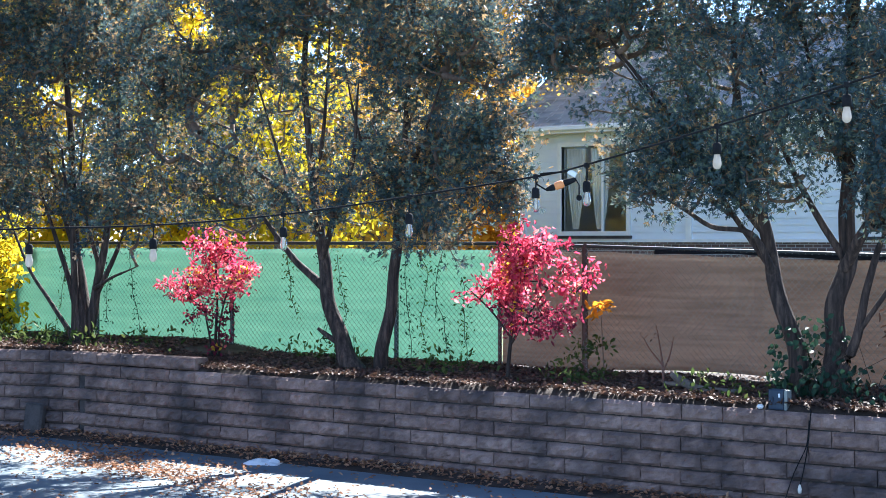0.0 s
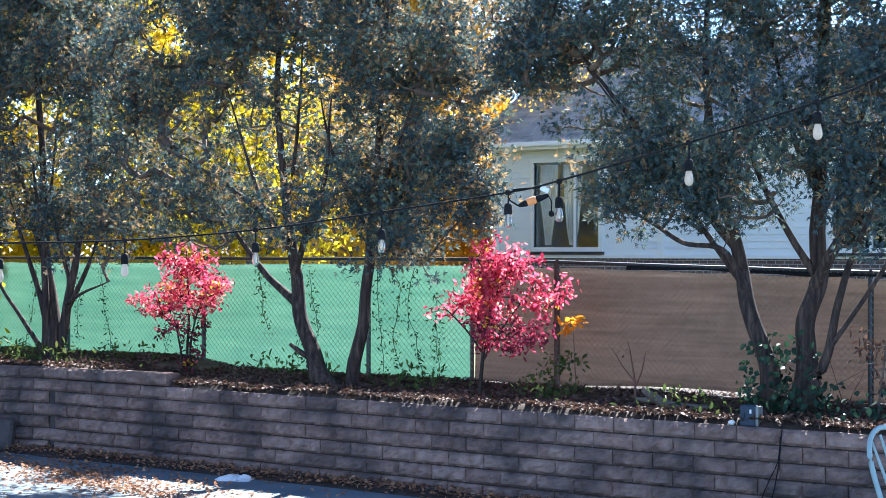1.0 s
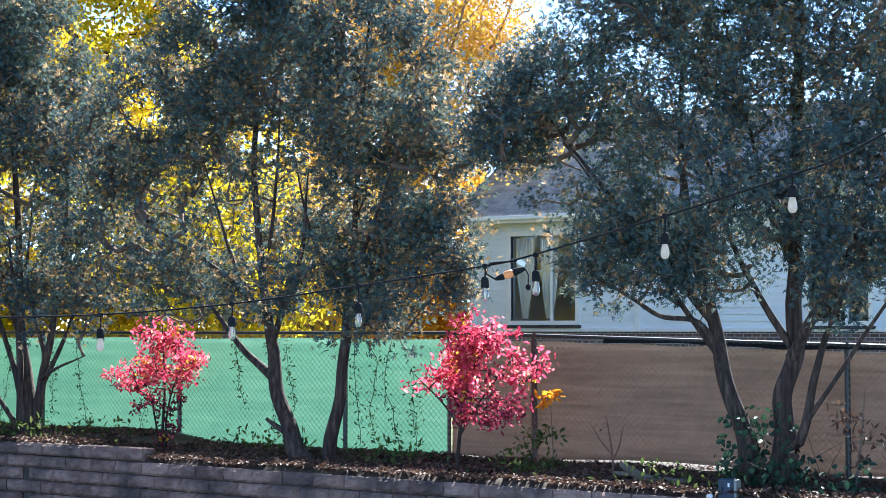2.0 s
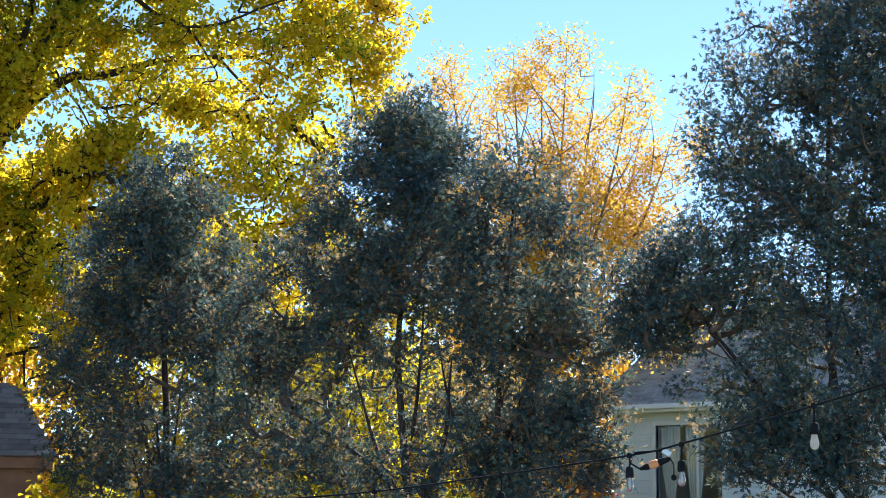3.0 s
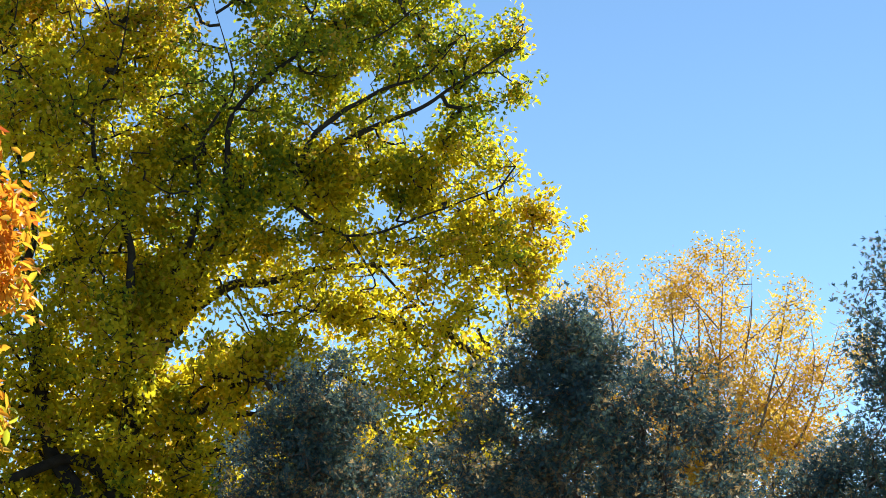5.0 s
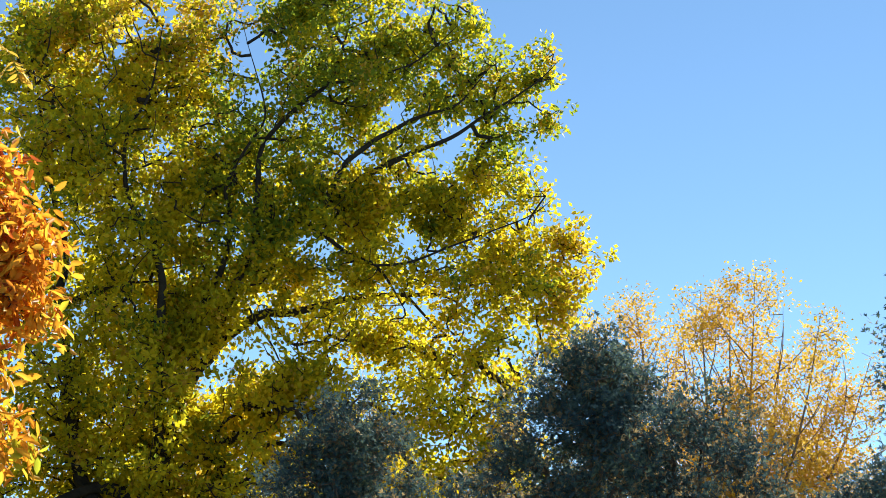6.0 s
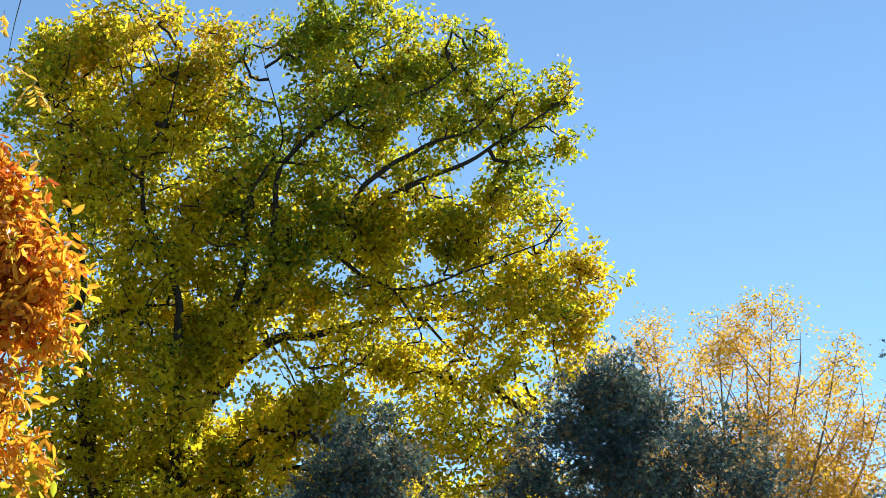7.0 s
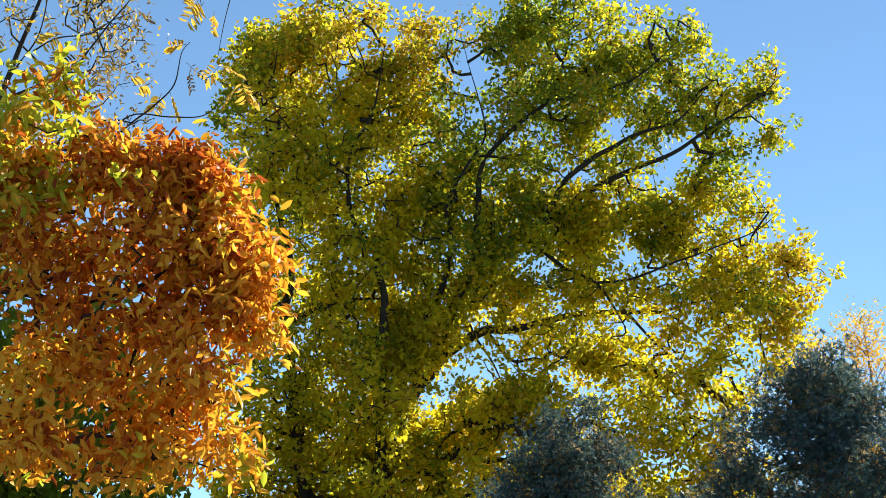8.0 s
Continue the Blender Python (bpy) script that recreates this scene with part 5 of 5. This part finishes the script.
def build_string_lights():
    top = root("string_light", (-4.4, -7.6, 2.7), "black cable of hanging round patio bulbs", "string lights")
    line = [(-11.2, -10.3, 2.7), (-9.0, -10.0, 2.5), (-7.2, -9.25, 2.47), (-6.43, -8.65, 2.48), (-6.31, -8.56, 2.485), (-5.86, -8.19, 2.5), (-5.32, -7.87, 2.55), (-4.75, -7.64, 2.63), (-4.11, -7.55, 2.71), (-3.88, -7.51, 2.755),
            (-3.25, -7.49, 2.9), (-2.64, -7.59, 3.03), (-2.3, -7.7, 3.12), (-1.2, -8.2, 3.5)]
    p, r = smooth_line(line, [0.0045] * len(line), 8)
    V, F = tubes([(local(top, p), r)], 7)
    array_mesh("cable", V, F, M_BLACK, top, smooth=True)
    bulbs = [((-2.64, -7.59, 2.905), 3.03, 0), ((-3.25, -7.49, 2.745), 2.9, 0), ((-4.11, -7.55, 2.575), 2.71, 1), ((-4.75, -7.64, 2.465), 2.63, 1), ((-5.32, -7.87, 2.405), 2.55, 1),
             ((-5.86, -8.19, 2.35), 2.5, 0), ((-6.31, -8.56, 2.325), 2.485, 0), ((-3.87, -7.51, 2.60), 2.755, 1)]
    for (x, y, z), cz, clear in bulbs:
        at = local(top, (x, y, z))
        prof = [(0.001, -0.024), (0.009, -0.022), (0.015, -0.016), (0.0185, -0.005), (0.018, 0.007), (0.0155, 0.02), (0.0125, 0.033), (0.0115, 0.042)]
        V, F = lathe(prof, at)
        bulb = array_mesh("bulb", V, F, M_CLEAR if clear else M_BULB, top, "clear glass bulb" if clear else "frosted white bulb", True)
        if clear:
            bulb.modifiers.new("thick", "SOLIDIFY").thickness = 0.0015
            V, F = lathe([(0.001, -0.012), (0.005, -0.008), (0.006, 0.02), (0.003, 0.04)], at, 8)
            array_mesh("filament_post", V, F, M_CURTAIN, bulb, smooth=True)
        V, F = lathe([(0.001, 0.088), (0.012, 0.086), (0.017, 0.078), (0.0185, 0.055), (0.0175, 0.038), (0.001, 0.037)], at)
        sock = array_mesh("socket", V, F, M_BLACK, top, smooth=True)
        V, F = tubes([([at + np.array([0, 0, 0.084]), at + np.array([0.002, 0, (cz - z) * 0.75]), at + np.array([0, 0, cz - z])], 0.004)], 6)
        array_mesh("drop_wire", V, F, M_BLACK, sock, smooth=True)
        part("clip", boxed(at + np.array([-0.011, -0.008, cz - z - 0.012]), at + np.array([0.011, 0.008, cz - z + 0.01]), 0.003), M_BLACK, sock)
    # plug joint wrapped in tape, hanging at the middle of the cable
    j = root("cable_joint", (-4.0, -7.53, 2.67), "black and orange taped plug joint tied to the light cable", "plug")
    lat = Vector((0.85, 0.52, 0.36)).normalized()
    for name, a, b, r0, r1, mat in (("plug", -0.062, -0.02, 0.008, 0.016, M_BLACK), ("tape", -0.02, 0.022, 0.0175, 0.0175, M_ORANGE), ("socket", 0.022, 0.075, 0.016, 0.011, M_BLACK)):
        pts = [lat * a, lat * (a + 0.006), lat * (b - 0.006), lat * b]
        V, F = tubes([([tuple(q) for q in pts], [r0 * 0.7, r0, r1, r1 * 0.75])], 12)
        array_mesh(name, V, F, mat, j, smooth=True)
    V, F = tubes([([(-0.05, -0.03, -0.02), (-0.085, -0.05, 0.005), (-0.07, -0.04, 0.05), (-0.02, -0.012, 0.055), (0.05, 0.03, 0.06)], 0.0045), ([(0.06, 0.036, 0.03), (0.075, 0.045, 0.0), (0.075, 0.045, -0.045)], 0.003)], 6)
    array_mesh("loop_cord", V, F, M_BLACK, j, smooth=True)
    V, F = lathe([(0.001, -0.014), (0.01, -0.01), (0.013, 0.0), (0.01, 0.01), (0.001, 0.013)], (0.075, 0.045, -0.055))
    array_mesh("cap", V, F, M_BLACK, j, smooth=True)
    tag = part("tag", boxed((-0.02, -0.003, -0.012), (0.02, 0.003, 0.012), 0.002), M_PAPER, j, "white paper tag")
    tag.matrix_basis = pose(0.05, 0.028, 0.052, 0, 30, 34)


build_string_lights()


# ---------------- small things ----------------
def build_chair():
    c = root("patio_chair", (-4.31, -2.0, 0.012), "pale green resin patio chair with looped back", "chair")
    c.rotation_euler = (0, 0, radians(75))
    arch = [(-0.25, 0.0, 0.4), (-0.275, 0.12, 0.7), (-0.25, 0.23, 0.98), (-0.15, 0.29, 1.12), (0, 0.31, 1.17), (0.15, 0.29, 1.12), (0.25, 0.23, 0.98), (0.275, 0.12, 0.7), (0.25, 0.0, 0.4)]
    p, r = smooth_line(arch, [0.019] * 9)
    V, F = tubes([(p, r)], 10)
    array_mesh("back_frame", V, F, M_CHAIR, c, smooth=True)
    for x in (-0.15, -0.05, 0.05, 0.15):
        V, F = tubes([([(x * 0.8, 0.02, 0.42), (x, 0.16, 0.8), (x * 1.0, 0.29, 1.14 - abs(x) * 0.4)], [0.012, 0.012, 0.009])], 8)
        array_mesh("slat", V, F, M_CHAIR, c, smooth=True)
    part("seat", boxed((-0.26, -0.46, 0.39), (0.26, 0.02, 0.43), 0.015), M_CHAIR, c)
    for sx in (-1, 1):
        V, F = tubes([([(sx * 0.29, 0.06, 0.68), (sx * 0.31, -0.2, 0.66), (sx * 0.3, -0.44, 0.63), (sx * 0.27, -0.46, 0.5)], 0.02)], 8)
        array_mesh("armrest", V, F, M_CHAIR, c, smooth=True)
        for sy, dy in ((-0.43, -0.03), (0.0, 0.08)):
            V, F = tubes([([(sx * 0.24, sy, 0.4), (sx * 0.27, sy + dy, 0.0)], [0.024, 0.018])], 8)
            array_mesh("leg", V, F, M_CHAIR, c, smooth=True)


build_chair()


def build_box():
    e = root("outlet_box", (-6.64, 0.14, 0.9), "blue-grey plastic outlet box standing on the wall", "electrical box")
    part("body", boxed((-0.1, -0.05, 0), (0.055, 0.05, 0.185), 0.008), M_BOX, e)
    part("lid", boxed((0.058, -0.055, 0.0), (0.085, 0.045, 0.18), 0.004), M_WIRE, e, "pale grey hinged lid")
    part("label_plate", boxed((0.0, -0.054, 0.115), (0.018, -0.0505, 0.15)), M_PAPER, e)
    # cable hanging down the face of the wall
    k = root("power_cable", (-6.3, -0.03, 0.9), "black power cable hanging down the block wall", "cable")
    pts = [(-6.5, 0.16, 0.95), (-6.36, 0.08, 0.945), (-6.285, 0.0, 0.925), (-6.28, -0.02, 0.86), (-6.3, -0.025, 0.62), (-6.34, -0.025, 0.4), (-6.37, -0.03, 0.27)]
    p, r = smooth_line(pts, [0.0055] * len(pts))
    V, F = tubes([(local(k, p), r)], 7)
    array_mesh("cord", V, F, M_BLACK, k, smooth=True)
    pts = [(-6.29, -0.02, 0.84), (-6.31, -0.03, 0.62), (-6.39, -0.03, 0.45), (-6.45, -0.025, 0.32), (-6.5, -0.06, 0.12), (-6.48, -0.12, 0.02)]
    p, r = smooth_line(pts, [0.005] * len(pts))
    V, F = tubes([(local(k, p), r)], 7)
    array_mesh("cord", V, F, M_BLACK, k, smooth=True)
    V, F = lathe([(0.001, -0.06), (0.016, -0.055), (0.018, -0.02), (0.01, 0.012), (0.006, 0.02)], local(k, (-6.372, -0.035, 0.25)))
    array_mesh("plug", V, F, M_CURTAIN, k, "cream plastic plug", True)
    s = tagged(part("stone", boxed((-6.84, 0.05, 0.905), (-6.78, 0.1, 0.945), 0.015), M_PAPER), "small white stone on the wall cap", "stone")
    # crumpled paper on the patio
    rng = random.Random(9)
    bm = bmesh.new()
    bmesh.ops.create_grid(bm, x_segments=14, y_segments=8, size=0.5)
    for vert in bm.verts:
        x, y = vert.co.x, vert.co.y
        h = 0.06 * max(0, 1 - (2 * x) ** 4) * max(0, 1 - (2 * y) ** 4) * (0.6 + 0.8 * noise.noise(Vector((x * 4, y * 4, 2))))
        vert.co = Vector((x * 0.4 + 0.02 * noise.noise(Vector((y * 6, 0, 0))), y * 0.3 + 0.03 * noise.noise(Vector((x * 5, 1, 0))), 0.016 + max(0.0, h)))
    pb = part("plastic_sheet", bm, M_PAPER, smooth=False)
    pb.location = (-12.42, -0.5, 0)
    pb.rotation_euler = (0, 0, radians(28))
    pb.modifiers.new("thick", "SOLIDIFY").thickness = 0.003
    tagged(pb, "crumpled white plastic sheet lying among leaves", "litter")
    # dark slab leaning at the wall's left part
    bm = boxed((-0.13, -0.06, 0), (0.13, 0.06, 0.4), 0.025)
    st = part("stone_slab", bm, M_DARKSTONE)
    st.matrix_world = pose(-16.6, -0.22, 0.0, -7, 3, 17)
    tagged(st, "dark weathered slab leaning on the block wall", "slab")


build_box()


def saplings():
    tree("orange_sapling", (-9.15, 1.2, 0.95), "thin sapling with a few orange leaves", "sapling",
         [([(-9.15, 1.2, 0.9), (-9.17, 1.2, 1.3), (-9.2, 1.2, 1.75)], [0.008, 0.006, 0.003])],
         [((-9.22, 1.2, 1.72), (0.12, 0.1, 0.08), 7)], [(1.0, M_ORANGELEAF, "folded", 0.11, 0.05, 4, 0.06, 0.2)], M_GREYBARK, 141, tip=0.002)
    tree("weed_sapling", (-9.15, 1.0, 0.95), "leggy yellow-green weed in the bed", "weed",
         [([(-9.2, 1.0, 0.9), (-9.25, 1.0, 1.2), (-9.3, 1.0, 1.45)], [0.006, 0.004, 0.002])],
         [((-9.25, 1.0, 1.25), (0.35, 0.2, 0.25), 22), ((-9.15, 0.95, 1.02), (0.3, 0.2, 0.1), 14)], [(1.0, M_WEED, "folded", 0.07, 0.035, 5, 0.08, 0.2)], M_GREYBARK, 143, tip=0.0018)
    tree("bare_sapling", (-8.45, 1.2, 0.95), "bare reddish sapling with thin forked stems", "sapling",
         [([(-8.45, 1.2, 0.9), (-8.46, 1.2, 1.15), (-8.52, 1.2, 1.5)], [0.016, 0.012, 0.004]), ([(-8.45, 1.2, 1.1), (-8.38, 1.2, 1.25), (-8.33, 1.2, 1.45)], [0.01, 0.008, 0.003]), ([(-8.46, 1.2, 1.15), (-8.6, 1.2, 1.3), (-8.68, 1.2, 1.42)], [0.008, 0.006, 0.003])],
         [((-8.48, 1.2, 1.45), (0.25, 0.15, 0.15), 14)], [(0.3, M_LITTER, "folded", 0.05, 0.03, 2, 0.05, 0.6)], M_REDBARK, 147, tip=0.0022)
    tree("dry_shrub", (-5.75, 1.0, 0.95), "dry shrub with brown hanging leaves by the cedar", "shrub",
         [([(-5.8, 1.0, 0.9), (-5.75, 1.0, 1.4), (-5.7, 1.0, 1.9)], [0.012, 0.009, 0.004])],
         [((-5.75, 1.0, 1.5), (0.35, 0.25, 0.45), 34)], [(0.8, M_LITTER, "folded", 0.075, 0.035, 4, 0.09, 0.9)], M_GREYBARK, 149, tip=0.002)
    log = root("dead_limb", (-7.6, 0.6, 0.93), "short broken dead limb lying in the bed", "branch")
    V, F = tubes([smooth_line([(-0.42, 0, 0.2), (-0.3, 0, 0.13), (-0.1, 0.02, 0.05), (0.3, 0.05, 0.03)], [0.03, 0.045, 0.05, 0.05]), smooth_line([(-0.26, 0, 0.12), (-0.4, 0.0, 0.1), (-0.5, 0.0, 0.11)], [0.03, 0.025, 0.012])], 8)
    array_mesh("limb", V, F, M_GREYBARK, log, smooth=True)


M_ORANGELEAF = surface("bright_orange_leaves", [(0.75, 0.25, 0.02), (0.85, 0.42, 0.03)], 3, 0.45, 0, 9, glow=0.5, island=0.4)
M_REDBARK = surface("reddish_bark", [(0.12, 0.06, 0.045), (0.22, 0.12, 0.09)], 8, 0.8, 0.3)
saplings()


def vines():
    rng = np.random.default_rng(17)
    for x, top, low in ((-16.9, 2.3, 1.1), (-15.9, 2.0, 1.05), (-14.0, 2.3, 1.5), (-13.5, 2.3, 1.2), (-13.2, 2.25, 1.4), (-12.15, 2.3, 1.05), (-11.95, 2.2, 1.2), (-11.6, 2.3, 1.05), (-11.35, 2.0, 1.1), (-17.4, 2.2, 1.3), (-18.6, 2.3, 1.1)):
        v = root("climbing_vine", (x, FY - 0.08, low), "thin dried vine on the chain-link wire", "vine", "vines on the fence")
        n = 9
        zs = np.linspace(low, top, n)
        p = np.c_[x + np.cumsum(rng.normal(size=n) * 0.035), np.full(n, FY - 0.08), zs]
        V, F = tubes([(local(v, smooth_line(p, [0.004] * n)[0]), 0.0035)], 5)
        array_mesh("stem", V, F, M_DARKBARK, v, smooth=True)
        m = 80
        P = p[rng.integers(0, n, m)] + rng.normal(size=(m, 3)) * np.array([0.05, 0.01, 0.06])
        V, F = leaves(local(v, P), rand_dirs(rng, m) + np.array([0, 0, -0.6]), np.array([0, -1.0, 0.2]) + rng.normal(size=(m, 3)) * 0.4, rng.uniform(0.03, 0.06, m), rng.uniform(0.012, 0.026, m), "folded")
        array_mesh("foliage", V, F, M_WEED if rng.random() < 0.5 else M_IVY, v)


vines()


def ivy():
    rng = np.random.default_rng(29)
    v = root("ivy", (-6.6, 0.7, 0.93), "dark glossy ivy climbing the cedar trunks", "ivy")
    P = []
    for bx, by, h, r, n in ((-6.75, 0.74, 0.7, 0.17, 170), (-6.5, 0.82, 0.8, 0.19, 170)):
        a = rng.random(n) * 2 * np.pi
        z = rng.random(n) ** 1.6 * h
        rr = r * (1 + 0.25 * rng.random(n))
        P.append(np.c_[bx + rr * np.cos(a) - 0.08 * z, by + rr * np.sin(a), 0.95 + z])
    n = 300
    P.append(np.c_[rng.uniform(-6.9, -4.9, n), rng.uniform(0.3, 1.0, n), 0.95 + rng.random(n) ** 2 * 0.32])
    P = np.concatenate(P)
    n = len(P)
    V, F = leaves(local(v, P), rand_dirs(rng, n) + np.array([0, -0.2, -0.7]), np.array([0, -1.0, 0.5]) + rng.normal(size=(n, 3)) * 0.5, rng.uniform(0.05, 0.09, n), rng.uniform(0.04, 0.065, n), "folded")
    array_mesh("foliage", V, F, M_IVY, v)
    runs = []
    for k in range(16):
        x = rng.uniform(-6.85, -5.0)
        runs.append(smooth_line([(x, 0.6, 0.9), (x + rng.normal() * 0.1, 0.5, 1.1), (x + rng.normal() * 0.2, 0.5, 1.2 + rng.random() * 0.3)], [0.005, 0.004, 0.002]))
    V, F = tubes([(local(v, p), r) for p, r in runs], 5)
    array_mesh("stem", V, F, M_DARKBARK, v, smooth=True)["kind"] = "stuff"


ivy()


def weeds():
    rng = np.random.default_rng(41)
    P, D = [], []
    for cx, cy, rx, n in ((-17.4, 0.5, 1.5, 420), (-13.7, 1.6, 0.4, 60), (-13.1, 1.65, 0.35, 60), (-11.4, 1.2, 0.4, 60), (-10.9, 0.9, 0.4, 50), (-9.2, 0.7, 0.35, 80), (-7.4, 0.5, 0.5, 90), (-15.9, 1.0, 0.4, 60)):
        x = cx + rng.normal(size=n) * rx * 0.6
        y = np.clip(cy + rng.normal(size=n) * 0.18, [wall_front(q) + 0.28 for q in x], 1.78)
        z = np.array([soil_z(a, b) for a, b in zip(x, y)]) + rng.random(n) ** 2 * 0.22
        P.append(np.c_[x, y, z])
    P = np.concatenate(P)
    n = len(P)
    V, F = leaves(P, rand_dirs(rng, n) + np.array([0, 0, 0.6]), rand_dirs(rng, n) + np.array([0, 0, 0.7]), rng.uniform(0.05, 0.11, n), rng.uniform(0.02, 0.05, n), "folded")
    tagged(array_mesh("weeds", V, F, M_WEED), "low green and yellow weeds growing in the bed", "weeds", kind="stuff")


weeds()


def litter():
    rng = np.random.default_rng(53)
    P = []
    for _ in range(27000):
        x = rng.uniform(-19, -4.5)
        y = wall_front(x) + 0.09 + rng.random() ** 1.4 * 1.9
        if noise.noise(Vector((x * 0.9, y * 1.5, 5))) < -0.3 and y - wall_front(x) > 0.9:
            continue
        P.append((x, y, soil_z(x, y) + 0.012))
    scatter_leaves("fallen_leaves", P, M_LITTER, 0.055, 0.036, "brown and tan fallen leaves on the soil bed", "fallen leaves", 3, 0.5)
    P = []
    for _ in range(2800):           # along the wall's foot
        x = rng.uniform(-20, -3.5)
        d = 0.04 + abs(rng.normal()) * 0.17
        if noise.noise(Vector((x * 1.3, d * 3, 8))) < -0.15 and d > 0.25:
            continue
        P.append((x, wall_front(x) - d, 0.03 + 0.08 * max(0, 1 - d / 0.4) ** 1.5))
    for _ in range(80000):           # drifted over the patio
        x, y = rng.uniform(-19, -6), rng.uniform(-6, -0.4)
        if y > wall_front(x) - 0.2:
            continue
        g = math.exp(-((x + 13.4) / 2.5) ** 2 - ((y + 1.45 + 0.22 * (x + 13.4)) / 0.5) ** 2)
        if rng.random() < 0.02 + 0.9 * g * (0.55 + 0.9 * noise.noise(Vector((x * 1.6, y * 2.5, 1)))):
            P.append((x, y, 0.02 + 0.02 * rng.random()))
    scatter_leaves("fallen_leaves", P, M_DRIFT, 0.052, 0.036, "dry orange-brown leaves drifted over the patio", "fallen leaves", 4, 0.4)


litter()


def dirt_strip():
    """Low bank of dirt washed against the wall's foot."""
    nx, ny = 220, 7
    V = []
    for x in np.linspace(-20, -3.5, nx):
        for t in np.linspace(0, 1, ny):
            h = 0.085 * (1 - t) ** 1.5 * (0.7 + 0.6 * noise.noise(Vector((x * 1.1, t, 2)))) + 0.012 * noise.noise(Vector((x * 6, t * 3, 0)))
            V.append((x, wall_front(x) + 0.03 - t * (0.42 + 0.12 * noise.noise(Vector((x * 0.8, 0, 4)))), 0.008 + h if t < 1 else -0.02))
    i, j = np.meshgrid(np.arange(nx - 1), np.arange(ny - 1), indexing="ij")
    b = (i * ny + j).ravel()
    tagged(array_mesh("dirt_bank", V, np.stack([b, b + 1, b + ny + 1, b + ny], 1), M_SOIL, smooth=True), "dark dirt washed against the foot of the wall", "soil", kind="structure")


dirt_strip()


# ---------------- retaining wall ----------------
def build_wall():
    w = root("retaining_wall", (-12.0, 0.0, 0.0), "low retaining wall of mauve-grey split-face concrete blocks", "retaining wall", kind="structure")
    LEN, HGT, DEP = 0.427, 0.152, 0.24
    shapes = []
    for s in range(7):
        bm = bmesh.new()
        nx, nz = 11, 5
        W, Hh = LEN - 0.009, HGT - 0.014
        grid = {}
        for i in range(nx + 1):
            for k in range(nz + 1):
                u, v = i / nx, k / nz
                edge = i in (0, nx) or k in (0, nz)
                y = 0.02 + 0.012 * noise.noise(Vector((u * 8, v * 5, s * 3.0))) if edge else -0.006 - 0.026 * (0.5 + noise.noise(Vector((u * 5, v * 2.5, s * 7.0)))) - 0.015 * noise.noise(Vector((u * 14, v * 6, s * 4.0)))
                j = 0.011 * noise.noise(Vector((u * 9, v * 9, s * 5 + 2.0)))
                grid[i, k] = bm.verts.new((u * W - W / 2 + (j if edge else 0), y, v * Hh + (j if edge else 0)))
        for i in range(nx):
            for k in range(nz):
                bm.faces.new((grid[i, k], grid[i + 1, k], grid[i + 1, k + 1], grid[i, k + 1]))
        back = [bm.verts.new((x, DEP, z)) for x, z in ((-W / 2, 0), (W / 2, 0), (W / 2, Hh), (-W / 2, Hh))]
        bm.faces.new([grid[i, nz] for i in range(nx + 1)] + [back[2], back[3]])
        bm.faces.new([grid[0, k] for k in range(nz + 1)] + [back[3], back[0]])
        bm.faces.new([grid[nx, k] for k in range(nz, -1, -1)] + [back[1], back[2]])
        bm.normal_update()
        me = bpy.data.meshes.new("block")
        bm.to_mesh(me)
        bm.free()
        me.materials.append(M_BLOCK)
        shapes.append(me)
    rng = random.Random(77)

    def lay(m, first, last, k, shift):
        n = first
        while n <= last:
            ob = new("block", shapes[rng.randrange(7)])
            ob.parent = w
            loc = m @ pose(n * LEN + shift, rng.uniform(-0.005, 0.005) + 0.004 * k, k * HGT, 0, 0, rng.uniform(-0.6, 0.6))
            ob.matrix_basis = Matrix.Translation(-Vector(w.location)) @ loc
            n += 1

    main = pose(-7.6 + LEN / 2, 0, 0)
    bend = pose(BEND, 0, 0, 0, 0, math.degrees(math.atan2(-BDIR[1], -BDIR[0])))
    for k in range(6):
        half = LEN / 2 if k % 2 == 0 else 0.0
        lay(main, -20, 11, k, half)
        lay(bend, -9, 0, k, 0.12 if k % 2 else -0.08)
    lay(main, -20, -16, 6, 0.0)
    lay(bend, -9, 0, 6, -0.08)
    # rubble core behind the joints
    part("core", boxed((-4.05, 0.06, -0.05), (8.6, 0.2, 0.885)), M_DARKSTONE, w)
    bm = boxed((-4.2, 0.06, -0.05), (0.2, 0.2, 1.0))
    c = part("core", bm, M_DARKSTONE, w)
    c.matrix_basis = Matrix.Translation(-Vector(w.location)) @ bend


build_wall()
